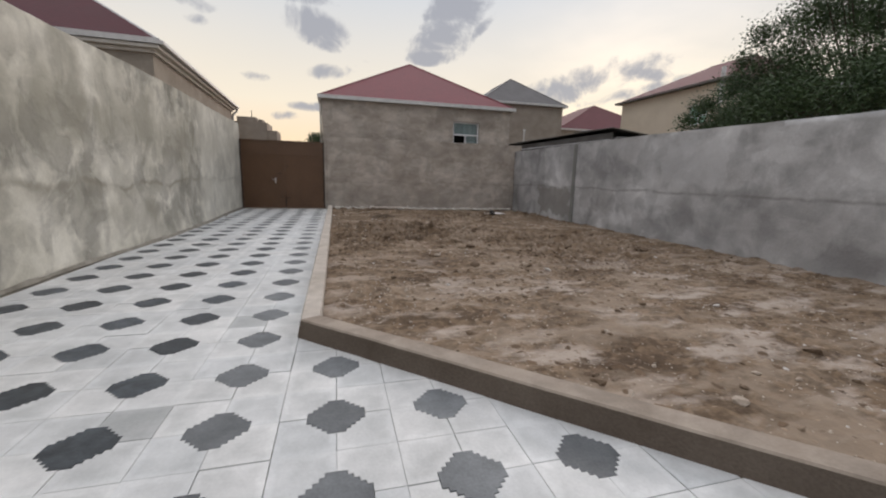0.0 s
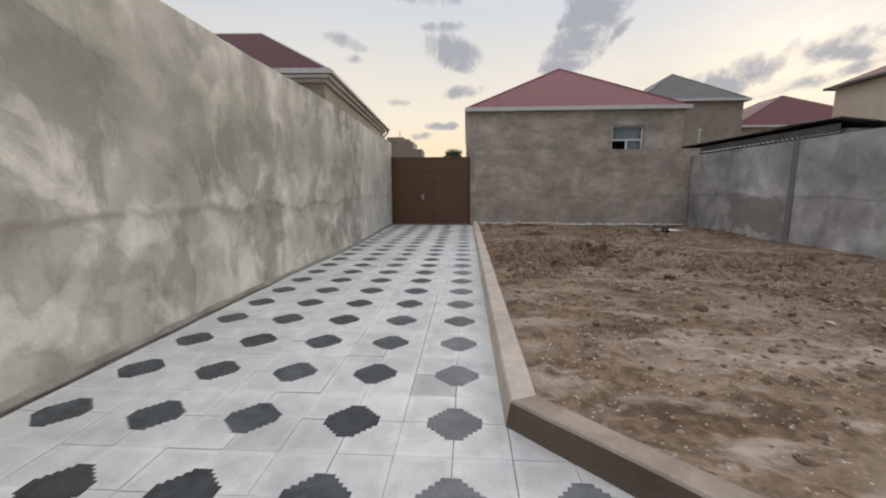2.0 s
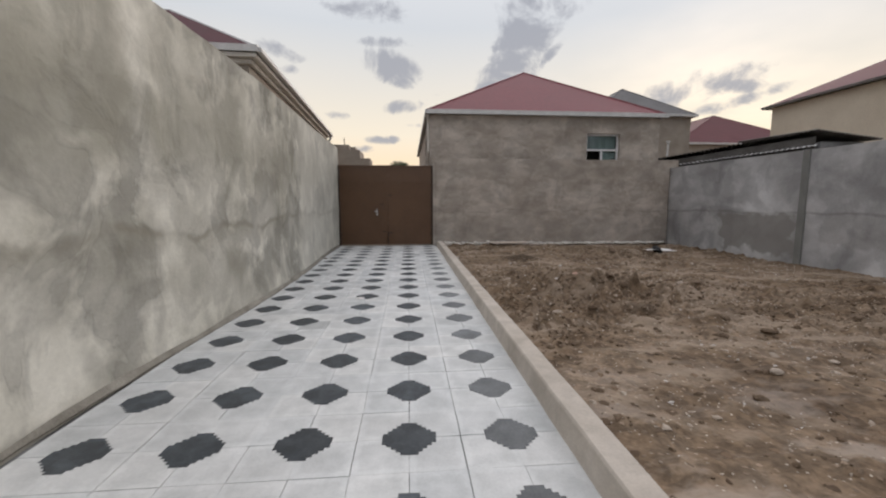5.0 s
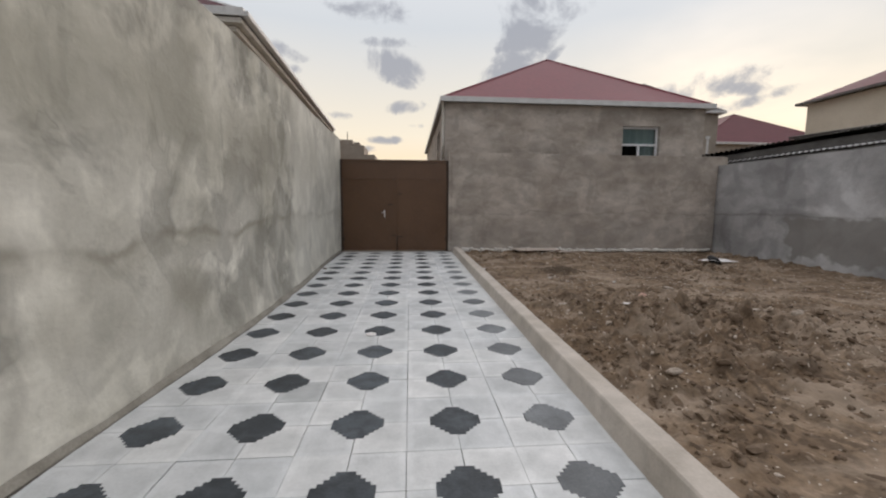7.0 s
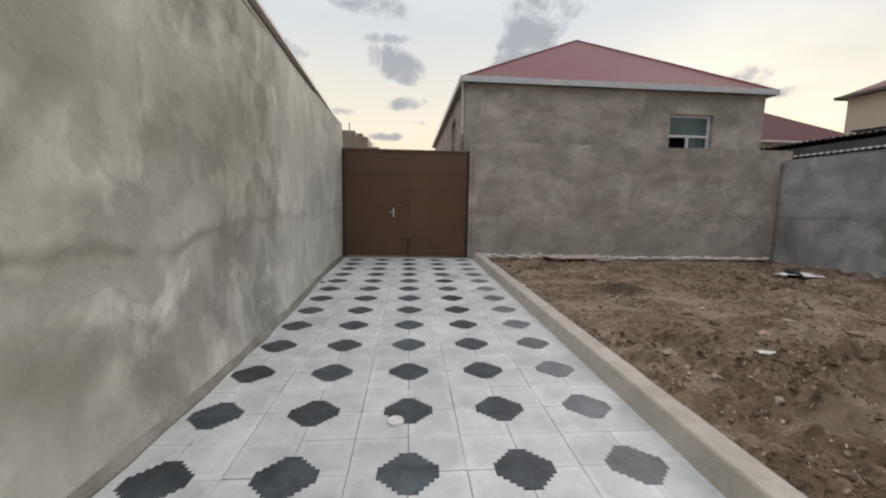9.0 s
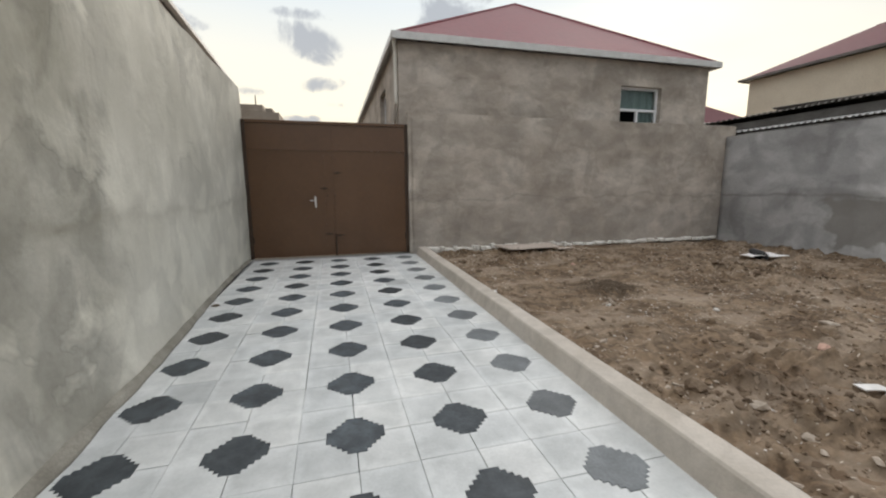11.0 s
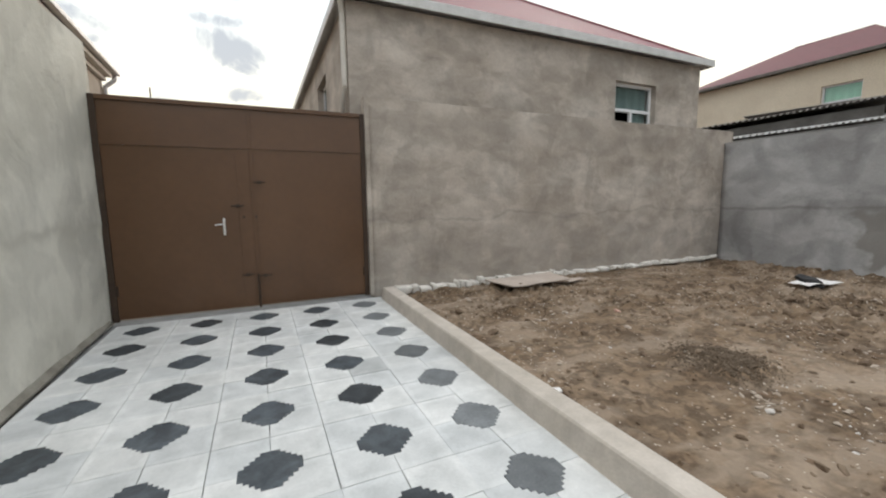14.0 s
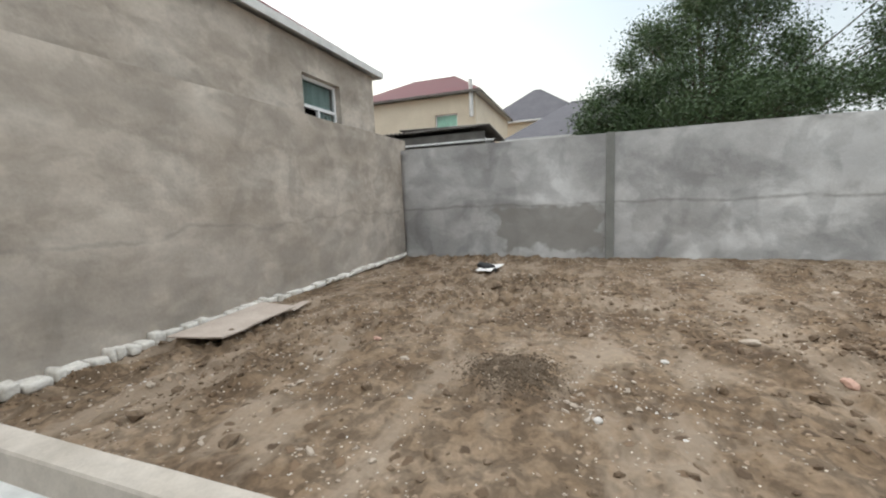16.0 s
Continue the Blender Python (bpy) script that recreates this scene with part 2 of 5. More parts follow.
def trowelled(m, scale, dark, line, relief):
    """Trowel work: sharp-edged laps of plaster, darker where they are thin, each with a fine ridge along its rim."""
    nt = m.node_tree
    N, L = nt.nodes.new, nt.links.new
    b = nt.nodes["Principled BSDF"]
    co = N("ShaderNodeNewGeometry")
    mp = N("ShaderNodeMapping"); mp.inputs["Scale"].default_value = (1, 1, 0.8)
    L(co.outputs["Position"], mp.inputs[0])
    n = N("ShaderNodeTexNoise"); n.inputs["Scale"].default_value = scale; n.inputs["Detail"].default_value = 4
    n.inputs["Roughness"].default_value = 0.55; n.inputs["Distortion"].default_value = 0.45
    L(mp.outputs[0], n.inputs["Vector"])
    where = N("ShaderNodeTexNoise"); where.inputs["Scale"].default_value = scale * 0.37; where.inputs["Detail"].default_value = 2
    L(mp.outputs[0], where.inputs["Vector"])
    mask = N("ShaderNodeMapRange"); mask.inputs[1].default_value, mask.inputs[2].default_value = 0.38, 0.52
    L(where.outputs[0], mask.inputs[0])
    lap = N("ShaderNodeMapRange"); lap.inputs[1].default_value, lap.inputs[2].default_value = 0.455, 0.535
    L(n.outputs[0], lap.inputs[0])
    off = N("ShaderNodeMath"); off.operation = "SUBTRACT"; off.inputs[1].default_value = 0.535; L(n.outputs[0], off.inputs[0])
    ab = N("ShaderNodeMath"); ab.operation = "ABSOLUTE"; L(off.outputs[0], ab.inputs[0])
    rim = N("ShaderNodeMapRange"); rim.inputs[1].default_value, rim.inputs[2].default_value = 0.0, 0.018
    rim.inputs[3].default_value, rim.inputs[4].default_value = 1.0, 0.0
    L(ab.outputs[0], rim.inputs[0])
    a = N("ShaderNodeMath"); a.operation = "MULTIPLY"; a.inputs[1].default_value = dark; L(lap.outputs[0], a.inputs[0])
    c = N("ShaderNodeMath"); c.operation = "MULTIPLY_ADD"; c.inputs[1].default_value = line; L(rim.outputs[0], c.inputs[0]); L(a.outputs[0], c.inputs[2])
    d = N("ShaderNodeMath"); d.operation = "MULTIPLY"; L(c.outputs[0], d.inputs[0]); L(mask.outputs[0], d.inputs[1])
    e = N("ShaderNodeMath"); e.operation = "SUBTRACT"; e.inputs[0].default_value = 1.0 + dark * 0.45; L(d.outputs[0], e.inputs[1])
    old = b.inputs["Base Color"].links[0].from_socket
    mul = N("ShaderNodeVectorMath"); mul.operation = "SCALE"; L(old, mul.inputs[0]); L(e.outputs[0], mul.inputs["Scale"])
    L(mul.outputs[0], b.inputs["Base Color"])
    bp = N("ShaderNodeBump"); bp.inputs["Strength"].default_value = relief; bp.inputs["Distance"].default_value = 0.03; bp.invert = True
    L(d.outputs[0], bp.inputs["Height"])
    L(b.inputs["Normal"].links[0].from_socket, bp.inputs["Normal"])
    L(bp.outputs[0], b.inputs["Normal"])
    return m


def pebbly(m, layers):
    """Small stones and crumbs pressed into the soil: rows of (cells per metre, share, size, colour, relief)."""
    nt = m.node_tree
    N, L = nt.nodes.new, nt.links.new
    b = nt.nodes["Principled BSDF"]
    co = N("ShaderNodeNewGeometry")
    for scale, share, size, colour, relief in layers:
        wob = N("ShaderNodeTexNoise"); wob.inputs["Scale"].default_value = scale * 1.7; wob.inputs["Detail"].default_value = 2
        L(co.outputs["Position"], wob.inputs["Vector"])
        sh = N("ShaderNodeVectorMath"); sh.operation = "MULTIPLY_ADD"; sh.inputs[1].default_value = (0.7 / scale,) * 3
        L(wob.outputs["Color"], sh.inputs[0]); L(co.outputs["Position"], sh.inputs[2])
        v = N("ShaderNodeTexVoronoi"); v.inputs["Scale"].default_value = scale; v.voronoi_dimensions = "2D"
        L(sh.outputs[0], v.inputs["Vector"])
        sep = N("ShaderNodeSeparateColor"); L(v.outputs["Color"], sep.inputs[0])
        zone = N("ShaderNodeTexNoise"); zone.inputs["Scale"].default_value = 0.9; zone.inputs["Detail"].default_value = 3
        L(co.outputs["Position"], zone.inputs["Vector"])
        zr = N("ShaderNodeMapRange"); zr.inputs[1].default_value, zr.inputs[2].default_value = 0.35, 0.65
        zr.inputs[3].default_value, zr.inputs[4].default_value = share * 0.3, share * 1.7
        L(zone.outputs[0], zr.inputs[0])
        pick = N("ShaderNodeMath"); pick.operation = "LESS_THAN"; L(sep.outputs[0], pick.inputs[0]); L(zr.outputs[0], pick.inputs[1])
        dome = N("ShaderNodeMapRange"); dome.interpolation_type = "SMOOTHSTEP"
        dome.inputs[1].default_value, dome.inputs[2].default_value = size * 0.6, size
        dome.inputs[3].default_value, dome.inputs[4].default_value = 1, 0
        L(v.outputs["Distance"], dome.inputs[0])
        f = N("ShaderNodeMath"); f.operation = "MULTIPLY"; L(pick.outputs[0], f.inputs[0]); L(dome.outputs[0], f.inputs[1])
        tone = N("ShaderNodeMapRange"); tone.inputs[3].default_value, tone.inputs[4].default_value = 0.6, 1.4
        L(sep.outputs[1], tone.inputs[0])
        col = N("ShaderNodeVectorMath"); col.operation = "SCALE"; col.inputs[0].default_value = colour; L(tone.outputs[0], col.inputs["Scale"])
        old = b.inputs["Base Color"].links[0].from_socket
        mx = N("ShaderNodeMix"); mx.data_type = "RGBA"; L(f.outputs[0], mx.inputs[0]); L(old, mx.inputs[6]); L(col.outputs[0], mx.inputs[7])
        L(mx.outputs[2], b.inputs["Base Color"])
        bp = N("ShaderNodeBump"); bp.inputs["Strength"].default_value = relief; bp.inputs["Distance"].default_value = 0.35 / scale
        L(f.outputs[0], bp.inputs["Height"]); L(b.inputs["Normal"].links[0].from_socket, bp.inputs["Normal"]); L(bp.outputs[0], b.inputs["Normal"])
    return m


def cast_tiles(m, pitch, x0, y0):
    """Cast concrete tiles: each with its own tone, a mottled middle and a paler, smoother rim."""
    nt = m.node_tree
    N, L = nt.nodes.new, nt.links.new
    b = nt.nodes["Principled BSDF"]
    co = N("ShaderNodeNewGeometry")
    g = N("ShaderNodeVectorMath"); g.operation = "MULTIPLY_ADD"
    g.inputs[1].default_value = (1 / pitch, 1 / pitch, 0); g.inputs[2].default_value = (-x0 / pitch + 100, -y0 / pitch + 100, 0)
    L(co.outputs["Position"], g.inputs[0])
    fl = N("ShaderNodeVectorMath"); fl.operation = "FLOOR"; L(g.outputs[0], fl.inputs[0])
    wn = N("ShaderNodeTexWhiteNoise"); wn.noise_dimensions = "2D"; L(fl.outputs[0], wn.inputs["Vector"])
    fr = N("ShaderNodeVectorMath"); fr.operation = "FRACTION"; L(g.outputs[0], fr.inputs[0])
    ce = N("ShaderNodeVectorMath"); ce.operation = "SUBTRACT"; ce.inputs[1].default_value = (0.5, 0.5, 0); L(fr.outputs[0], ce.inputs[0])
    ab = N("ShaderNodeVectorMath"); ab.operation = "ABSOLUTE"; L(ce.outputs[0], ab.inputs[0])
    sp = N("ShaderNodeSeparateXYZ"); L(ab.outputs[0], sp.inputs[0])
    mx = N("ShaderNodeMath"); mx.operation = "MAXIMUM"; L(sp.outputs[0], mx.inputs[0]); L(sp.outputs[1], mx.inputs[1])
    n = N("ShaderNodeTexNoise"); n.inputs["Scale"].default_value = 14; n.inputs["Detail"].default_value = 4; L(co.outputs["Position"], n.inputs["Vector"])
    wv = N("ShaderNodeMath"); wv.operation = "MULTIPLY_ADD"; wv.inputs[1].default_value = 0.22; L(n.outputs[0], wv.inputs[0]); L(mx.outputs[0], wv.inputs[2])
    rim = N("ShaderNodeMapRange"); rim.interpolation_type = "SMOOTHSTEP"
    rim.inputs[1].default_value, rim.inputs[2].default_value = 0.44, 0.54
    rim.inputs[3].default_value, rim.inputs[4].default_value = 0.965, 1.05
    L(wv.outputs[0], rim.inputs[0])
    tone = N("ShaderNodeValToRGB"); tone.color_ramp.interpolation = "LINEAR"
    e = tone.color_ramp.elements
    e[0].position, e[0].color = 0.0, (0.66, 0.67, 0.67, 1)
    e[1].position, e[1].color = 1.0, (1.06, 1.05, 1.04, 1)
    for p, v in ((0.02, (0.92, 0.93, 0.94)), (0.5, (1.0, 1.0, 1.0))):
        k = e.new(p); k.color = (*v, 1)
    L(wn.outputs["Value"], tone.inputs[0])
    a = N("ShaderNodeVectorMath"); a.operation = "SCALE"; L(b.inputs["Base Color"].links[0].from_socket, a.inputs[0]); L(rim.outputs[0], a.inputs["Scale"])
    c = N("ShaderNodeVectorMath"); c.operation = "MULTIPLY"; L(a.outputs[0], c.inputs[0]); L(tone.outputs[0], c.inputs[1])
    L(c.outputs[0], b.inputs["Base Color"])
    return m


def wavy_bands(m, rows):
    """Wavering bands of another tone: rows of (axis z height, half height, waviness, strength, colour)."""
    nt = m.node_tree
    N, L = nt.nodes.new, nt.links.new
    b = nt.nodes["Principled BSDF"]
    co = N("ShaderNodeNewGeometry"); sep = N("ShaderNodeSeparateXYZ"); L(co.outputs["Position"], sep.inputs[0])
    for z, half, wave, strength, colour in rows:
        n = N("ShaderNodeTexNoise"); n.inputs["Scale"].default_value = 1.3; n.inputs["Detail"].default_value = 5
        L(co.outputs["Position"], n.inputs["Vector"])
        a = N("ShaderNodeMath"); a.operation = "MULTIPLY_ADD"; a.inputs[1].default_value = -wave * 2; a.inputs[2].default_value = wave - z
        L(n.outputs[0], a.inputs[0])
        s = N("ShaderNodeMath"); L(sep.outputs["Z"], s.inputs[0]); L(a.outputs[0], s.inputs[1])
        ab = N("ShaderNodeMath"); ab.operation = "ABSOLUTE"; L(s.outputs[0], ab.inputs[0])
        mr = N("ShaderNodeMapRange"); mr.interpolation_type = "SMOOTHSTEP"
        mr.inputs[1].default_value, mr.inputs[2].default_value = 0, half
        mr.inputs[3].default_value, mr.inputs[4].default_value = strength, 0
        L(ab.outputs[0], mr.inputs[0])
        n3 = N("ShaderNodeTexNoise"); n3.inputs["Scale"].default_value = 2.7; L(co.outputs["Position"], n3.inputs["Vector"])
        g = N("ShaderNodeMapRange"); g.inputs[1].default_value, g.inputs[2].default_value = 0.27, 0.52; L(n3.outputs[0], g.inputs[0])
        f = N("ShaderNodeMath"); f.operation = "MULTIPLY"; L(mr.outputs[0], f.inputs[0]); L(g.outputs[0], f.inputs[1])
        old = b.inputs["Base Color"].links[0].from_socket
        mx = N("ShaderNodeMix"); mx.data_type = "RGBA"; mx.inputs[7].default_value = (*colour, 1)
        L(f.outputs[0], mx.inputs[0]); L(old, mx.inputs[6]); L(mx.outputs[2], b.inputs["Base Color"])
    return m


def patch(m, rows, soft=0.06):
    """Patches of another tone: rows of (y from, y to, z from, z to, strength, colour), with ragged edges."""
    nt = m.node_tree
    N, L = nt.nodes.new, nt.links.new
    b = nt.nodes["Principled BSDF"]
    co = N("ShaderNodeNewGeometry")
    n = N("ShaderNodeTexNoise"); n.inputs["Scale"].default_value = 2.2; n.inputs["Detail"].default_value = 5
    L(co.outputs["Position"], n.inputs["Vector"])
    sh = N("ShaderNodeVectorMath"); sh.operation = "MULTIPLY_ADD"; sh.inputs[1].default_value = (1.1, 1.1, 0.8); 
    L(n.outputs["Color"], sh.inputs[0]); L(co.outputs["Position"], sh.inputs[2])
    sep = N("ShaderNodeSeparateXYZ"); L(sh.outputs[0], sep.inputs[0])
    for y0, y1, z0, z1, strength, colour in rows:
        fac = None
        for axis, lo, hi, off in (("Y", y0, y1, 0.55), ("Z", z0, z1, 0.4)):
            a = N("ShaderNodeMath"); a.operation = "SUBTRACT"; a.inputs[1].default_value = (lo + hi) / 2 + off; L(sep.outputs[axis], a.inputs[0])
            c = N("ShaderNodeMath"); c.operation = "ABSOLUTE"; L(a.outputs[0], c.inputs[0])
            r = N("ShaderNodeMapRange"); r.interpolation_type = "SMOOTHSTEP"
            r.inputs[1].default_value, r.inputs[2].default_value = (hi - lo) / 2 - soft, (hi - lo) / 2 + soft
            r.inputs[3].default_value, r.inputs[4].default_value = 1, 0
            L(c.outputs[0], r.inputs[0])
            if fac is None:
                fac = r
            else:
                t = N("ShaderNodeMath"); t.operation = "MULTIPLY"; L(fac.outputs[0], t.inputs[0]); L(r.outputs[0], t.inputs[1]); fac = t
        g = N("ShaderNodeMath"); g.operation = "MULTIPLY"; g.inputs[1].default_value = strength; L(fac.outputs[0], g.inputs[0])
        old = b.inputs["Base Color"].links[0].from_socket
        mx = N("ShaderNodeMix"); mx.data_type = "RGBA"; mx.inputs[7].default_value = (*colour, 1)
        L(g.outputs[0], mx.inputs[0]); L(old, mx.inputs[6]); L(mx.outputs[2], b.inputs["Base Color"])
    return m


def dust(m):
    """Pale lime dust lying on the soil: thick in patches towards the south end, thin trodden streaks elsewhere."""
    nt = m.node_tree
    N, L = nt.nodes.new, nt.links.new
    b = nt.nodes["Principled BSDF"]
    co = N("ShaderNodeNewGeometry"); sep = N("ShaderNodeSeparateXYZ"); L(co.outputs["Position"], sep.inputs[0])
    for scale, lo, hi, y0, y1, strength, colour in ((1.5, 0.505, 0.61, 8.0, 5.2, 0.85, (0.47, 0.40, 0.34)), (1.3, 0.49, 0.60, 40.0, 39.0, 0.65, (0.335, 0.265, 0.20))):
        mp = N("ShaderNodeMapping"); mp.inputs["Scale"].default_value = (0.7, 1.5, 1); mp.inputs["Location"].default_value = (scale * 7, 0, 0)
        L(co.outputs["Position"], mp.inputs[0])
        n = N("ShaderNodeTexNoise"); n.inputs["Scale"].default_value = scale; n.inputs["Detail"].default_value = 9; n.inputs["Roughness"].default_value = 0.62
        L(mp.outputs[0], n.inputs["Vector"])
        a = N("ShaderNodeMapRange"); a.inputs[1].default_value, a.inputs[2].default_value = lo, hi
        a.inputs[4].default_value = strength
        L(n.outputs[0], a.inputs[0])
        c = N("ShaderNodeMapRange"); c.inputs[1].default_value, c.inputs[2].default_value = y1, y0
        c.inputs[3].default_value, c.inputs[4].default_value = 1, 0
        L(sep.outputs["Y"], c.inputs[0])
        f = N("ShaderNodeMath"); f.operation = "MULTIPLY"; L(a.outputs[0], f.inputs[0]); L(c.outputs[0], f.inputs[1])
        old = b.inputs["Base Color"].links[0].from_socket
        mx = N("ShaderNodeMix"); mx.data_type = "RGBA"; mx.inputs[7].default_value = (*colour, 1)
        L(f.outputs[0], mx.inputs[0]); L(old, mx.inputs[6]); L(mx.outputs[2], b.inputs["Base Color"])
    return m


# bands: joint line, upper zone, below the joint, narrow dark foot
M_WALL_W = patch(wavy_bands(trowelled(material("west_plaster", [(0.33, 0.318, 0.265), (0.50, 0.483, 0.42), (0.66, 0.64, 0.57)], 0.9, 0.9, 30, 0.2, streak=1.1, blot=(2.0, 0.12, 0.5), grain=0.04, smear=(1.9, 0.16), blot_edge=0.045), 1.5, 0.36, 0.05, 0.5),
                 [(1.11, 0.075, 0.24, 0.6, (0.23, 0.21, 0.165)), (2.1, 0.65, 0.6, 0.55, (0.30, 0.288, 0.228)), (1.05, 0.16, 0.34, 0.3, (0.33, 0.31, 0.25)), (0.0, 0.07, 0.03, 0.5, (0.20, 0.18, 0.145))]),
                 # first row makes the full height paler towards the gate
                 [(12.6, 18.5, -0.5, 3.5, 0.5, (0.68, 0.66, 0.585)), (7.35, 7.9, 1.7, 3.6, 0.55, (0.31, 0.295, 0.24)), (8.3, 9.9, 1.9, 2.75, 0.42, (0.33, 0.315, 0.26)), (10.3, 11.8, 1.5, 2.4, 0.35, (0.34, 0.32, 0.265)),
                  (9.35, 9.75, 0.45, 0.85, 0.6, (0.33, 0.31, 0.255)), (8.15, 8.55, 0.4, 0.85, 0.5, (0.34, 0.32, 0.265)), (5.2, 6.3, 1.6, 2.7, 0.4, (0.33, 0.315, 0.26)), (3.4, 4.3, 1.9, 2.8, 0.35, (0.34, 0.32, 0.265)),
                  (8.6, 9.2, 1.25, 1.75, 0.5, (0.64, 0.62, 0.55)), (6.6, 7.2, 0.5, 0.95, 0.4, (0.63, 0.61, 0.54))], 0.2)
# bands: darker at the joint, over the lower half and at the foot
M_WALL_N = wavy_bands(trowelled(material("north_plaster", [(0.33, 0.281, 0.233), (0.43, 0.374, 0.319), (0.54, 0.482, 0.42)], 0.9, 0.9, 30, 0.25, streak=0.6, blot=(2.3, 0.09, 0.6), grain=0.05, smear=(2.6, 0.15), blot_edge=0.08), 1.5, 0.17, 0.02, 0.2),
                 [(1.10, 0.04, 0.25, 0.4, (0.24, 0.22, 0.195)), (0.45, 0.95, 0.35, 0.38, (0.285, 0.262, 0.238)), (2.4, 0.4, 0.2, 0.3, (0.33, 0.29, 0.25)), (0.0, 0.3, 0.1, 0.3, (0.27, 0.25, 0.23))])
M_WALL_E = patch(wavy_bands(trowelled(material("east_plaster", [(0.30, 0.292, 0.288), (0.435, 0.43, 0.425), (0.63, 0.628, 0.625)], 0.9, 0.5, 30, 0.2, streak=0.8, blot=(1.2, 0.12, 0.5), grain=0.05, smear=(1.8, 0.15), blot_edge=0.06), 1.3, 0.2, 0.02, 0.2),
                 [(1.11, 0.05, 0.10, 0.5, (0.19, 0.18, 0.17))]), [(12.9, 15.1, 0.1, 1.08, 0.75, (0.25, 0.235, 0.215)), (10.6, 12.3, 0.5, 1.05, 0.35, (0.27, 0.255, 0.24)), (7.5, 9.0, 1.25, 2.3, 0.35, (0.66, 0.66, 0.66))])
M_HOUSE = material("house_plaster", [(0.31, 0.265, 0.215), (0.39, 0.34, 0.285)], 0.9, 0.6, 30, 0.3, streak=0.7, blot=(1.6, 0.06, 0.6))
M_CORNICE = material("pale_cornice", [(0.60, 0.56, 0.49), (0.70, 0.66, 0.60)], 0.8, 3, 50, 0.1)
M_POST = material("post_concrete", [(0.20, 0.20, 0.188), (0.27, 0.27, 0.252)], 0.9, 2, 50, 0.4)
M_KERB = material("kerb_concrete", [(0.43, 0.385, 0.33), (0.56, 0.51, 0.455)], 0.9, 2.5, 60, 0.2, grain=0.05, blot=(7, 0.06, 0.5))
# dark copy of the kerb concrete; shade of the slanting face put into colour
M_KERB_SHADED = material("shaded_kerb_face", [(0.105, 0.082, 0.063), (0.15, 0.122, 0.098)], 0.9, 2.5, 60, 0.5)
M_KERB_DIRTY = material("soiled_kerb_top", [(0.27, 0.222, 0.178), (0.40, 0.345, 0.29)], 0.9, 2.0, 60, 0.25, grain=0.06, blot=(5, 0.10, 0.5))
M_FILLET = material("mortar_fillet", [(0.20, 0.185, 0.155), (0.36, 0.34, 0.295)], 0.95, 3, 60, 0.5)
M_SOIL = pebbly(dust(material("soil", [(0.098, 0.064, 0.039), (0.168, 0.118, 0.076), (0.25, 0.19, 0.137)], 0.95, 1.1, 30, 0.8, grain=0.2, blot=(7.5, 0.24, 0.8), blot_edge=0.07)),
                [(10, 0.10, 0.40, (0.15, 0.102, 0.066), 0.5), (22, 0.08, 0.36, (0.26, 0.195, 0.14), 0.5), (45, 0.04, 0.34, (0.46, 0.40, 0.33), 0.4)])
M_CLOD = material("soil_clods", [(0.105, 0.070, 0.044), (0.24, 0.18, 0.128)], 0.95, 2.0, 40, 0.8, grain=0.2)
M_HEAP = material("dark_crumbs", [(0.10, 0.073, 0.049), (0.15, 0.113, 0.080)], 0.95, 4.0, 40, 0.8, grain=0.2)
M_PEBBLE = material("pale_rubble", [(0.34, 0.28, 0.22), (0.50, 0.43, 0.36)], 0.9, 6, 40, 0.4)
M_CHIP = material("white_chips", [(0.50, 0.47, 0.43), (0.68, 0.65, 0.62)], 0.8, 6, 40, 0.2)
M_STONE = material("white_stone", [(0.58, 0.55, 0.50), (0.82, 0.79, 0.74)], 0.9, 5, 40, 0.6)
M_BRICKBIT = material("pink_brick_bit", [(0.45, 0.28, 0.22), (0.58, 0.38, 0.30)], 0.9, 6, 40, 0.5)
M_TILE = cast_tiles(material("pale_concrete_tile", [(0.54, 0.56, 0.56), (0.71, 0.725, 0.725)], 0.55, 5.0, 60, 0.15, grain=0.04, blot=(1.3, 0.06, 0.6), spec=0.4), 0.3, -0.5, 12.1)
M_DARK = material("dark_tile", [(0.034, 0.042, 0.050), (0.075, 0.088, 0.10)], 0.5, 6, 70, 0.2, rand=0.35, spec=0.4, blot=(9, 0.2, 0.6))
M_WORN = material("worn_dark_tile", [(0.12, 0.13, 0.138), (0.19, 0.205, 0.215)], 0.6, 6, 70, 0.2, rand=0.25)
M_BED = material("mortar_bed", [(0.24, 0.245, 0.245), (0.33, 0.335, 0.335)], 0.95, 6, 60, 0.3)
M_GATE = material("brown_gate_paint", [(0.098, 0.048, 0.022), (0.13, 0.066, 0.032)], 0.34, 0.9, 12, 0.05, spec=0.5, grain=0.05)
M_GATE_DARK = material("dark_bolt_steel", [(0.045, 0.03, 0.022), (0.07, 0.045, 0.03)], 0.5, 5, 30, 0.1)
M_CHROME = material("chrome_handle", [(0.75, 0.74, 0.72), (0.82, 0.81, 0.8)], 0.3, 5, 30, 0.0, metal=1.0)
M_RED = material("red_roof_sheet", [(0.19, 0.045, 0.052), (0.23, 0.062, 0.07)], 0.5, 0.6, 10, 0.05, spec=0.5)
M_DULL_RED = material("dull_red_roof_sheet", [(0.125, 0.042, 0.047), (0.155, 0.055, 0.062)], 0.7, 0.8, 10, 0.05)
M_MAROON = material("maroon_roof_sheet", [(0.080, 0.022, 0.027), (0.105, 0.031, 0.038)], 0.75, 1, 10, 0.05)
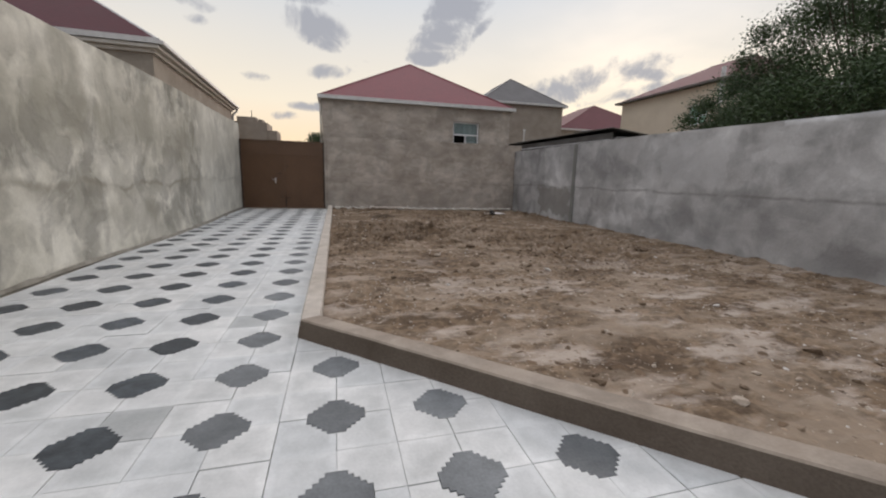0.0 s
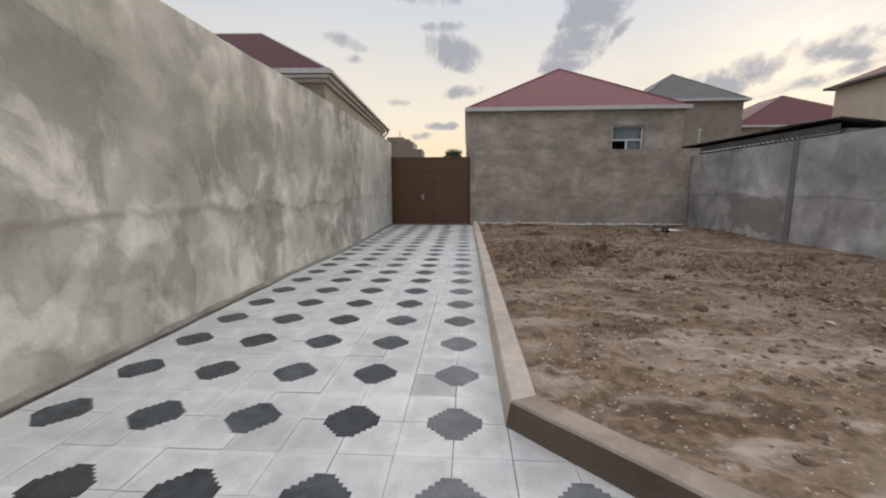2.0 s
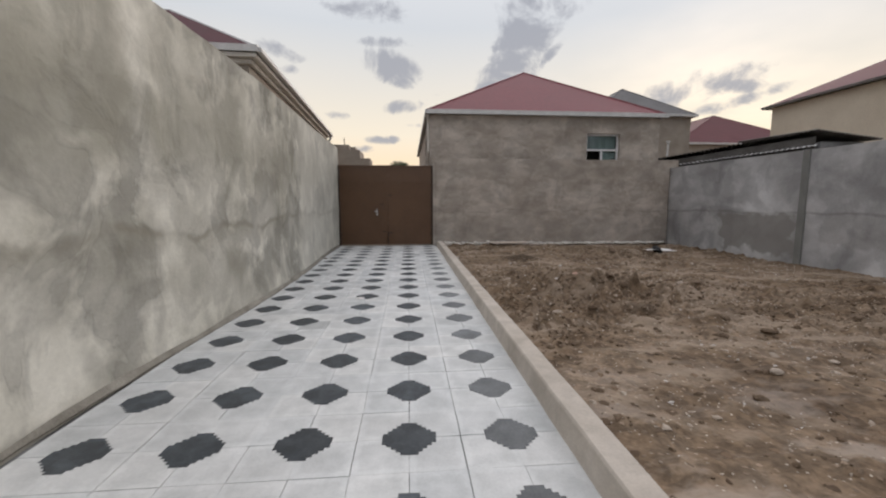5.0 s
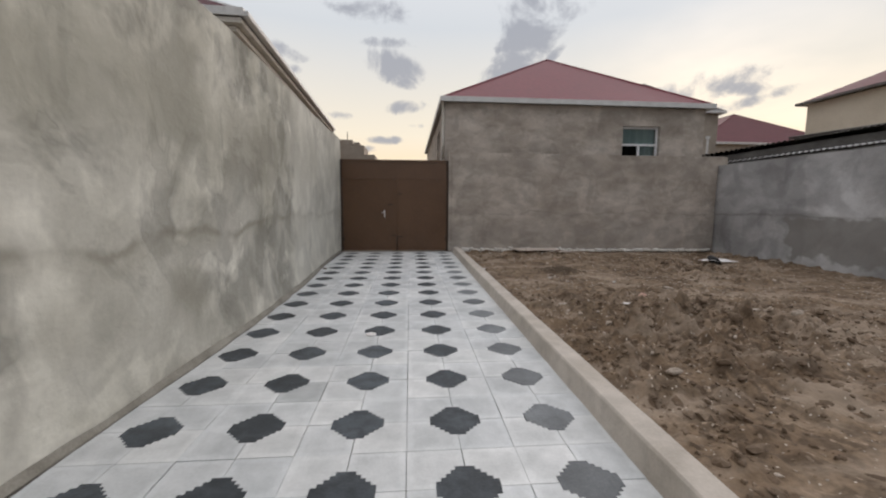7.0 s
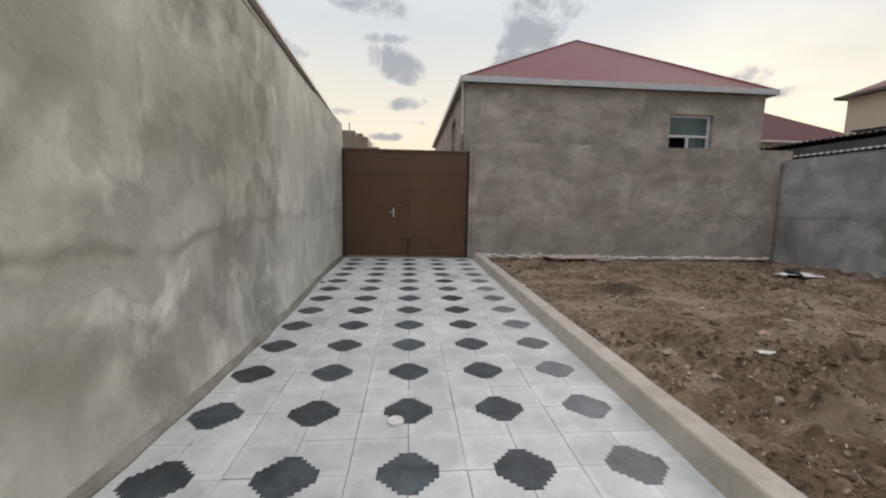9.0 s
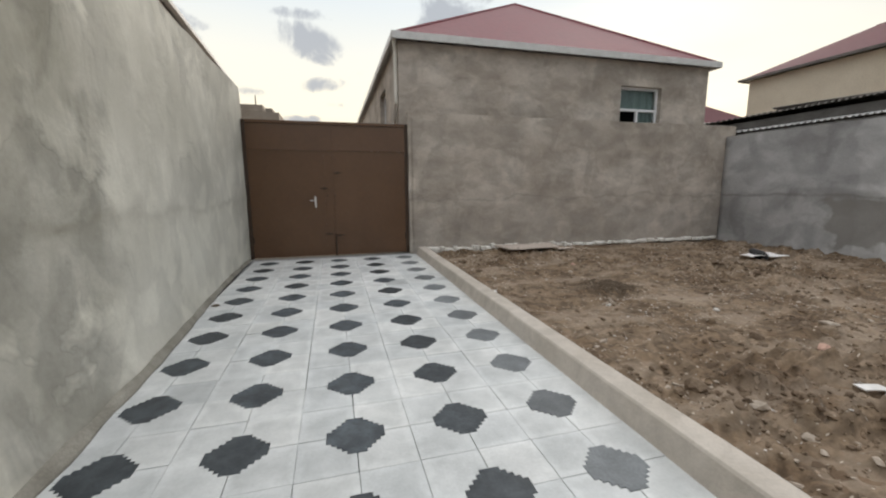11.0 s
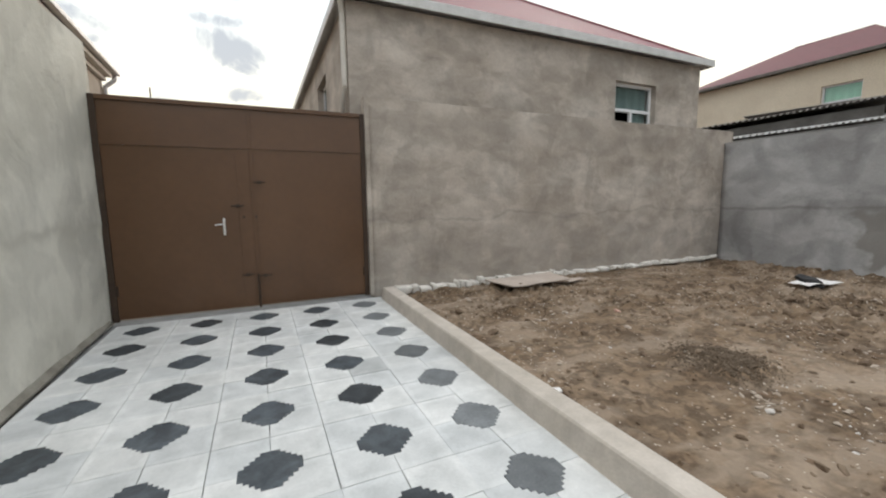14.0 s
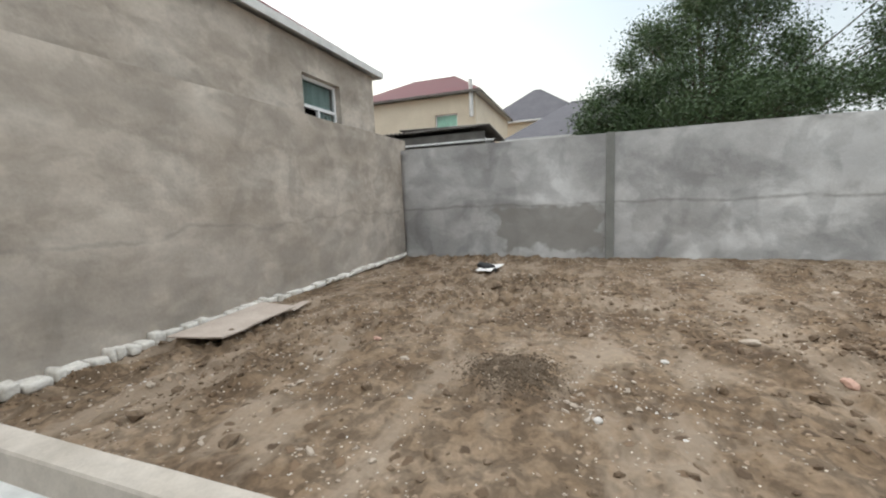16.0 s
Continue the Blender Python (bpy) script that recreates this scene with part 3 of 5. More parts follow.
M_GREY_ROOF = material("grey_roof_sheet", [(0.13, 0.125, 0.125), (0.18, 0.175, 0.175)], 0.6, 1, 10, 0.05)
M_SLATE = material("slate_roof_sheet", [(0.085, 0.08, 0.095), (0.12, 0.115, 0.13)], 0.6, 1, 10, 0.05)
M_WHITE = material("white_trim", [(0.60, 0.59, 0.57), (0.74, 0.73, 0.71)], 0.5, 4, 50, 0.05)
M_FRAME = material("white_window_frame", [(0.78, 0.78, 0.78), (0.84, 0.84, 0.84)], 0.4, 4, 50, 0.0)
M_GROUND = material("outer_ground", [(0.16, 0.13, 0.10), (0.24, 0.20, 0.16)], 0.95, 0.3, 10, 0.2)
M_YELLOW = material("yellow_plaster", [(0.62, 0.53, 0.41), (0.71, 0.62, 0.49)], 0.9, 0.8, 20, 0.2)
M_BOARD = material("worn_board", [(0.42, 0.345, 0.295), (0.55, 0.475, 0.415)], 0.85, 2.5, 50, 0.3)
M_BLACK = material("black_plastic", [(0.012, 0.012, 0.014), (0.03, 0.03, 0.03)], 0.45, 5, 30, 0.1)
M_PAPER = material("white_sheet", [(0.70, 0.68, 0.66), (0.82, 0.81, 0.80)], 0.7, 5, 30, 0.1)
M_SHEET_DARK = material("weathered_fibre_cement", [(0.11, 0.10, 0.09), (0.20, 0.185, 0.17)], 0.9, 2, 40, 0.4)
M_SHEET_WHITE = material("pale_corrugated_sheet", [(0.55, 0.54, 0.53), (0.70, 0.69, 0.68)], 0.7, 2, 40, 0.2)
M_CURTAIN = material("grey_green_curtain", [(0.20, 0.26, 0.25), (0.30, 0.37, 0.355)], 0.8, 3, 30, 0.1, streak=6)
M_GREEN_BLIND = material("green_curtain", [(0.38, 0.70, 0.52), (0.48, 0.80, 0.62)], 0.7, 3, 30, 0.1, streak=5)
M_ROOM = material("dark_room", [(0.02, 0.02, 0.02), (0.03, 0.03, 0.03)], 0.9, 1, 10, 0)
M_BARK = material("bark", [(0.07, 0.055, 0.04), (0.12, 0.095, 0.07)], 0.95, 6, 40, 0.6)
M_LEAF = material("leaves", [(0.038, 0.07, 0.026), (0.075, 0.12, 0.045)], 0.5, 1.2, 5, 0, grain=0.3, spec=0.45)


def glass_material():
    m = bpy.data.materials.new("window_glass")
    m.use_nodes = True
    b = m.node_tree.nodes["Principled BSDF"]
    b.inputs["Base Color"].default_value = (0.9, 0.95, 0.95, 1)
    b.inputs["Roughness"].default_value = 0.03
    b.inputs["Transmission Weight"].default_value = 1.0
    b.inputs["IOR"].default_value = 1.45
    return m


M_GLASS = glass_material()


# ---- mesh helpers ----
def finish(name, bm, mat, parent=None, smooth=False):
    me = bpy.data.meshes.new(name)
    bm.normal_update()
    bm.to_mesh(me)
    bm.free()
    for m in (mat if isinstance(mat, (list, tuple)) else [mat]):
        me.materials.append(m)
    if smooth:
        for p in me.polygons:
            p.use_smooth = True
    ob = new(name, me)
    if parent:
        ob.parent = parent
        ob.matrix_parent_inverse = parent.matrix_world.inverted()
    return ob


def part(name, bm, mat, parent, label="", smooth=False):
    ob = finish(name, bm, mat, None, smooth)
    ob.parent = parent
    if label:
        tagged(ob, label)
    return ob


def thing(name, label, category, group="", kind="", at=(0, 0, 0), rz=0):
    ob = new(name)
    ob.empty_display_size = 0.2
    ob.matrix_world = pose(*at, 0, 0, rz)
    return tagged(ob, label, category, group, kind)


def box(bm, x0, y0, z0, x1, y1, z1, bevel=0.0, mat=0):
    vs = [bm.verts.new((x, y, z)) for z in (z0, z1) for x, y in ((x0, y0), (x1, y0), (x1, y1), (x0, y1))]
    fs = [(0, 3, 2, 1), (4, 5, 6, 7), (0, 1, 5, 4), (1, 2, 6, 5), (2, 3, 7, 6), (3, 0, 4, 7)]
    made = [bm.faces.new([vs[i] for i in f]) for f in fs]
    for f in made:
        f.material_index = mat
    if bevel:
        edges = {e for f in made for e in f.edges}
        bmesh.ops.bevel(bm, geom=list(edges), offset=bevel, segments=2, affect="EDGES", profile=0.6)
    return made


def poly(bm, pts, mat=0):
    f = bm.faces.new([bm.verts.new(p) for p in pts])
    f.material_index = mat
    return f


def tube(bm, a, b, r, sides=10, r2=None):
    a, b = Vector(a), Vector(b)
    q = (b - a).to_track_quat("Z", "Y")
    rings = []
    for p, rad in ((a, r), (b, r if r2 is None else r2)):
        rings.append([bm.verts.new(p + q @ Vector((rad * math.cos(2 * math.pi * i / sides), rad * math.sin(2 * math.pi * i / sides), 0))) for i in range(sides)])
    for i in range(sides):
        j = (i + 1) % sides
        bm.faces.new((rings[0][i], rings[0][j], rings[1][j], rings[1][i]))
    bm.faces.new(rings[0][::-1]); bm.faces.new(rings[1])


def slab_wall(name, a, b, z0, z1, thick, mat, relief=0.012, step=0.12, ridge=None, label="", side=1, bend=None, fall=None):
    """A rough plastered wall from a to b. Its measured face is the line a-b; thickness goes to the other side."""
    a, b = Vector((*a, 0)), Vector((*b, 0))
    along = (b - a).normalized()
    out = Vector((along.y, -along.x, 0)) * side
    n, k = max(2, int((b - a).length / step)), max(2, int((z1 - z0) / step))
    bm = bmesh.new()
    seed = (b - a).length
    grid = []
    for j in range(k + 1):
        row = []
        z = z0 + (z1 - z0) * j / k
        for i in range(n + 1):
            p = a.lerp(b, i / n)
            p.z = z
            d = relief * (noise.noise(p * 1.3 + Vector((seed, 0, 0))) + 0.5 * noise.noise(p * 4.0)) * 1.2
            if fall:
                p.z -= fall(p) * j / k
            if j == k:
                p.z += 0.012 * noise.noise(p * 1.7)
            if ridge:
                zr = ridge + 0.10 * noise.noise(Vector((p.x * 0.9, p.y * 0.9, seed)))
                d += 0.010 * (1 if z > zr else 0)
            if bend:
                d += bend(p)
            row.append(bm.verts.new(p + out * (d - 0.012)))
        grid.append(row)
    back = [[bm.verts.new(Vector((*(a.lerp(b, i / n) - out * thick).xy, grid[j][i].co.z))) for i in range(n + 1)] for j in (0, k)]
    for j in range(k):
        for i in range(n):
            bm.faces.new((grid[j][i], grid[j][i + 1], grid[j + 1][i + 1], grid[j + 1][i]))
    for i in range(n):
        bm.faces.new((grid[k][i], grid[k][i + 1], back[1][i + 1], back[1][i]))
        bm.faces.new((back[1][i], back[1][i + 1], back[0][i + 1], back[0][i]))
        bm.faces.new((back[0][i], back[0][i + 1], grid[0][i + 1], grid[0][i]))
    for i in (0, n):
        bm.faces.new([grid[j][i] for j in range(k + 1)] + [back[1][i], back[0][i]])
    bmesh.ops.recalc_face_normals(bm, faces=bm.faces)
    ob = finish(name, bm, mat)
    for p in ob.data.polygons:
        p.use_smooth = len(p.vertices) == 4 and p.area < step * step * 1.5 and p.center.z < z1 - step
    return tagged(ob, label, kind="structure")


# ---- large structure ----
WX, EX, NY, WTOP, ETOP, NTOP = -3.28, 7.66, 17.36, 3.07, 2.50, 2.76
bm = bmesh.new()
poly(bm, [(-400, -400, -0.3), (400, -400, -0.3), (400, 400, -0.3), (-400, 400, -0.3)])
tagged(finish("ground", bm, M_GROUND), "bare sandy ground reaching the horizon beyond the walls", kind="structure")


def west_bend(y):
    """How far the tall wall bellies out into the yard."""
    return 0.11 * math.exp(-((y - 10.9) / 2.6) ** 2)


def west_foot(y):
    """How far its foot stands out, the smeared plaster at the paving included."""
    return max(west_bend(y), 0.185 * math.exp(-(abs(y - 11.5) / 3.25) ** 2.5) - 0.012)


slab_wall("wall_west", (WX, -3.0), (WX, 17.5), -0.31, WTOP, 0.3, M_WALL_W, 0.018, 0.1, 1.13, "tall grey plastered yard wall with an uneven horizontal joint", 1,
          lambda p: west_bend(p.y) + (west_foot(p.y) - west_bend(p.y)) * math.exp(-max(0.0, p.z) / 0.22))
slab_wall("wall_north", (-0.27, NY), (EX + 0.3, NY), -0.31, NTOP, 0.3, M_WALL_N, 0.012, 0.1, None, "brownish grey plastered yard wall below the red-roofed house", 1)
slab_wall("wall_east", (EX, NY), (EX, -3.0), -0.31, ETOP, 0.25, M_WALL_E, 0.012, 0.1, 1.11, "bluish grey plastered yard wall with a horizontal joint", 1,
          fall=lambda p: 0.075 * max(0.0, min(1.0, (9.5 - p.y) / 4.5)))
slab_wall("wall_south", (EX, -3.0), (WX, -3.0), -0.31, 3.0, 0.25, M_WALL_E, 0.01, 0.4, None, "plain plastered wall closing the yard", 1)


# plot of soil
KX, KY = -0.22, 4.28


def kerb_line(y_end=17.1):
    """Outer (paving side) outline of the kerb, from the gate to the corner and then slanting off."""
    return [(KX, y_end), (KX, KY), (KX + 6.2, KY - 6.08)]


def kerb():
    outer = [Vector(p) for p in kerb_line()]
    w = 0.20
    d1 = (outer[2] - outer[1]).normalized()
    nrm = Vector((-d1.y, d1.x))
    if nrm.dot(Vector((1, 1))) < 0:
        nrm = -nrm
    inner_end = outer[2] + nrm * w
    # mitre at the corner
    t = (KX + w - (outer[1] + nrm * w).x) / d1.x
    mit = outer[1] + nrm * w + d1 * t
    inner = [Vector((KX + w, outer[0].y)), mit, inner_end]
    root = thing("kerb", "raised beige concrete kerb between the paving and the soil", "kerb", kind="structure")
    for s in range(2):
        bm = bmesh.new()
        n = 60
        rows = []
        for i in range(n + 1):
            o, q = outer[s].lerp(outer[s + 1], i / n), inner[s].lerp(inner[s + 1], i / n)
            c = (q - o).normalized()
            wob = 0.006 * noise.noise(Vector((o.x * 2, o.y * 2, 3.0)))
            z = 0.15 + 0.006 * noise.noise(Vector((o.x * 1.1, o.y * 1.1, 9.0)))
            prof = [(0 + wob, -0.05), (0.036 + wob, z - 0.012), (0.047 + wob, z), (w - 0.012 - wob, z + 0.003), (w - wob, z - 0.014), (w - wob, -0.05)]
            rows.append([bm.verts.new((o.x + c.x * u / w * (q - o).length, o.y + c.y * u / w * (q - o).length, v)) for u, v in prof])
        for i in range(n):
            for j in range(5):
                f = bm.faces.new((rows[i][j], rows[i + 1][j], rows[i + 1][j + 1], rows[i][j + 1]))
                # slanting run: face turned from the sun takes the colour with shade in it
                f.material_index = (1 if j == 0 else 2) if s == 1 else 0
        bm.faces.new(rows[0]); bm.faces.new(rows[-1][::-1])
        bmesh.ops.recalc_face_normals(bm, faces=bm.faces)
        part("kerb_run", bm, [M_KERB, M_KERB_SHADED, M_KERB_DIRTY], root, "slanting run with its shade coloured into the paving-side face" if s else "")
    return inner


kerb_inner = kerb()


def soil_rough(x, y):
    """Where the soil was dug over: broad patches, and a belt beside the kerb."""
    a = noise.noise(Vector((x, y, 0)) * 0.33 + Vector((4.0, 1.5, 0))) + 0.25
    return 0.2 + 1.3 * max(0.0, min(1.0, a)) * max(0.0, min(1.0, (y - 4.5) / 3.0)) + 1.1 * math.exp(-((x - 2.2) / 2.2) ** 2 - ((y - 10.4) / 1.5) ** 2)


def soil_height(x, y):
    v = Vector((x, y, 0))
    h = 0.035 + 0.035 * noise.noise(v * 0.5) + 0.024 * noise.noise(v * 1.9) + 0.012 * noise.noise(v * 5.0)
    r = soil_rough(x, y)
    h += r * (0.15 * max(0.0, noise.noise(v * 3.6) - 0.02) - 0.08 * max(0.0, noise.noise(v * 5.5 + Vector((3, 8, 0)))) + 0.085 * max(0.0, noise.noise(v * 9.0) - 0.05) + 0.022 * noise.noise(v * 18.0))
    h += 0.008 * noise.noise(v * 11.0) + 0.006 * noise.noise(v * 19.0)
    h -= 0.07 * max(0.0, min(1.0, (x - 2.2) / 3.6)) + 0.035 * max(0.0, min(1.0, (y - 16.2) / 0.9))
    g = math.exp(-((x - 1.60) ** 2 + (y - 13.68) ** 2) / 0.09)
    h += 0.085 * g + 0.03 * g * noise.noise(v * 14)
    c, e = Vector(kerb_inner[1]), Vector(kerb_inner[2])
    d = (e - c).normalized()
    gap = min(x - KX - 0.2, NY - y, EX - x) if y > KY else d.x * (y - c.y) - d.y * (x - c.x)
    return min(h, 0.10 + max(0.0, gap - 0.05) * 0.5)


def soil():
    bm = bmesh.new()
    step = 0.028
    nx, ny = int((EX + 0.1 - KX - 0.1) / step), int((NY + 0.1 + 2.6) / step)
    verts = {}
    c, e = Vector(kerb_inner[1]), Vector(kerb_inner[2])
    d = (e - c).normalized()
    n = Vector((-d.y, d.x))
    if n.dot(Vector((1, 1))) < 0:
        n = -n
    for i in range(nx + 1):
        for j in range(ny + 1):
            x, y = KX + 0.1 + i * step, -2.6 + j * step
            if (Vector((x, y)) - c).dot(n) < -0.15:
                continue
            verts[i, j] = bm.verts.new((x, y, soil_height(x, y)))
    for i in range(nx):
        for j in range(ny):
            q = [verts.get(k) for k in ((i, j), (i + 1, j), (i + 1, j + 1), (i, j + 1))]
            if all(q):
                bm.faces.new(q)
    tagged(finish("soil_plot", bm, M_SOIL, smooth=True), "bare brown lumpy soil with rubble and pale dusty patches", kind="structure")


soil()


# ---- gate ----
def gate():
    root = thing("gate_1", "closed brown sheet-metal double gate with a lever handle", "gate", kind="structure", at=(-1.79, 17.42, 0))
    W, H, S = 1.49, 2.53, 0.04
    for x0 in (-W, W - 0.06):
        bm = bmesh.new()
        box(bm, x0, -0.03, 0.0, x0 + 0.06, 0.03, H, 0.004)
        part("post", bm, M_GATE_DARK, root)
    bm = bmesh.new()
    box(bm, -W + 0.062, -0.03, H - 0.05, W - 0.062, 0.03, H, 0.004)
    part("top_rail", bm, M_GATE, root)
    for s in (-1, 1):
        bm = bmesh.new()
        x0, x1 = (-W + 0.0605, S - 0.001) if s < 0 else (S + 0.001, W - 0.0605)
        box(bm, x0, -0.012, 0.025, x1, 0.012, 2.02, 0.003)
        leaf = part("leaf", bm, M_GATE, root)
        bm = bmesh.new()
        vs = [(x0, -0.024, 2.005), (x1, -0.024, 2.005), (x1, -0.004, H - 0.0505), (x0, -0.004, H - 0.0505)]
        a = [bm.verts.new(v) for v in vs]
        b = [bm.verts.new((v[0], v[1] + 0.010, v[2])) for v in vs]
        bm.faces.new(a); bm.faces.new(b[::-1])
        for k in range(4):
            bm.faces.new((a[k], b[k], b[(k + 1) % 4], a[(k + 1) % 4]))
        bmesh.ops.recalc_face_normals(bm, faces=bm.faces)
        part("top_panel", bm, M_GATE, leaf)
        bm = bmesh.new()
        tube(bm, (x0 + 0.01 if s < 0 else x1 - 0.01, -0.02, 0.3), (x0 + 0.01 if s < 0 else x1 - 0.01, -0.02, 0.42), 0.014)
        part("hinge", bm, M_GATE_DARK, leaf)
    bm = bmesh.new()
    box(bm, S - 0.16, -0.020, 0.03, S - 0.008, -0.0125, 2.0, 0.002)
    part("cover_strip", bm, M_GATE, root)
    bm = bmesh.new()
    box(bm, S - 0.006, -0.026, 0.03, S + 0.03, -0.0125, H - 0.055, 0.002)
    part("closing_strip", bm, M_GATE, root)
    for x0, x1, z in ((0.06, 0.20, 1.60), (-0.20, -0.06, 1.31), (-0.14, 0.0, 0.44), (0.05, 0.21, 0.41)):
        bm = bmesh.new()
        tube(bm, (x0, -0.036, z), (x1, -0.036, z), 0.008)
        bolt = part("bolt", bm, M_GATE_DARK, root)
        bm = bmesh.new()
        box(bm, (x0 + x1) / 2 - 0.02, -0.034, z - 0.02, (x0 + x1) / 2 + 0.02, -0.021, z + 0.02, 0.003)
        part("bracket", bm, M_GATE_DARK, bolt)
    for x in (-0.07, 0.07):
        bm = bmesh.new()
        tube(bm, (x, -0.04, 1.17), (x, -0.012, 1.17), 0.016)
        part("stud", bm, M_GATE_DARK, root)
    bm = bmesh.new()
    tube(bm, (S + 0.012, -0.042, 0.0), (S + 0.012, -0.042, 0.44), 0.013)
    part("drop_bolt", bm, M_GATE_DARK, root)
    bm = bmesh.new()
    box(bm, -0.308, -0.024, 0.95, -0.279, -0.013, 1.16, 0.005)
    plate = part("handle_plate", bm, M_CHROME, root, "chrome handle plate")
    bm = bmesh.new()
    tube(bm, (-0.293, -0.024, 1.09), (-0.293, -0.065, 1.09), 0.008)
    tube(bm, (-0.286, -0.065, 1.09), (-0.39, -0.065, 1.082), 0.0075)
    bmesh.ops.remove_doubles(bm, verts=bm.verts, dist=1e-4)
    part("lever", bm, M_CHROME, plate, "chrome lever")
    return root


gate()


# ---- houses ----
def wall_mesh(length, height, thick, holes):
    """A wall along +x from the origin, outer face on y = 0, with rectangular openings (x, z, width, height)."""
    xs = sorted({0.0, length, *[h[0] for h in holes], *[h[0] + h[2] for h in holes]})
    zs = sorted({0.0, height, *[h[1] for h in holes], *[h[1] + h[3] for h in holes]})
    bm = bmesh.new()
    V = {(i, k, y): bm.verts.new((x, y, z)) for i, x in enumerate(xs) for k, z in enumerate(zs) for y in (0.0, thick)}

    def solid(i, k):
        if not (0 <= i < len(xs) - 1 and 0 <= k < len(zs) - 1):
            return False
        cx, cz = (xs[i] + xs[i + 1]) / 2, (zs[k] + zs[k + 1]) / 2
        return not any(h[0] < cx < h[0] + h[2] and h[1] < cz < h[1] + h[3] for h in holes)

    for i in range(len(xs) - 1):
        for k in range(len(zs) - 1):
            if not solid(i, k):
                continue
            for y in (0.0, thick):
                bm.faces.new([V[a, b, y] for a, b in ((i, k), (i + 1, k), (i + 1, k + 1), (i, k + 1))])
            for di, dk, e in ((-1, 0, ((i, k), (i, k + 1))), (1, 0, ((i + 1, k), (i + 1, k + 1))), (0, -1, ((i, k), (i + 1, k))), (0, 1, ((i, k + 1), (i + 1, k + 1)))):
                if not solid(i + di, k + dk):
                    bm.faces.new([V[(*e[0], 0.0)], V[(*e[1], 0.0)], V[(*e[1], thick)], V[(*e[0], thick)]])
    bmesh.ops.recalc_face_normals(bm, faces=bm.faces)
    return bm


def window(parent, m, w, h, curtain, split=0.43, open_side=False):
    """A white framed window, one wide light above and two below; m places its lower left corner, outside towards -y."""
    bm = bmesh.new()
    f = 0.062
    for a in ((0, 0, w, f), (0, h - f, w, h), (0, f, f, h - f), (w - f, f, w, h - f), (f, h * split - f / 2, w - f, h * split + f / 2), (w / 2 - f / 2, f, w / 2 + f / 2, h * split - f / 2)):
        box(bm, a[0], 0, a[1], a[2], 0.06, a[3], 0.004)
    bm.transform(m)
    frame_ob = part("window_frame", bm, M_FRAME, parent, "white plastic window frame")
    panes = [(f, h * split + f / 2, w - f, h - f), (w / 2 + f / 2, f, w - f, h * split - f / 2)]
    if not open_side:
        panes.append((f, f, w / 2 - f / 2, h * split - f / 2))
    for a in panes:
        bm = bmesh.new()
        box(bm, a[0], 0.026, a[1], a[2], 0.034, a[3])
        bm.transform(m)
        ob = part("pane", bm, M_GLASS, frame_ob)
        ob.visible_shadow = False
        bm = bmesh.new()
        n = 14
        top = [bm.verts.new((a[0] + (a[2] - a[0]) * i / n, 0.085 + 0.010 * math.sin(i * 1.9), a[3])) for i in range(n + 1)]
        low = [bm.verts.new((v.co.x, v.co.y, a[1])) for v in top]
        for i in range(n):
            bm.faces.new((low[i], low[i + 1], top[i + 1], top[i]))
        bm.transform(m)
        part("curtain", bm, curtain, frame_ob)


def hip_roof(bm, x0, y0, x1, y1, z, ridge_z, inset, axis="y"):
    e = [(x0, y0, z), (x1, y0, z), (x1, y1, z), (x0, y1, z)]
    if axis == "y":
        cx = (x0 + x1) / 2
        r = [(cx, y0 + inset, ridge_z), (cx, y1 - inset, ridge_z)]
        fs = [(e[0], e[1], r[0]), (e[1], e[2], r[1], r[0]), (e[2], e[3], r[1]), (e[3], e[0], r[0], r[1])]
    else:
        cy = (y0 + y1) / 2
        r = [(x0 + inset, cy, ridge_z), (x1 - inset, cy, ridge_z)]
        fs = [(e[3], e[0], r[0]), (e[0], e[1], r[1], r[0]), (e[1], e[2], r[1]), (e[2], e[3], r[0], r[1])]
    for f in fs:
        poly(bm, f)
    poly(bm, [e[3], e[2], e[1], e[0]], 1)
    bmesh.ops.remove_doubles(bm, verts=bm.verts, dist=1e-4)
    return e, r


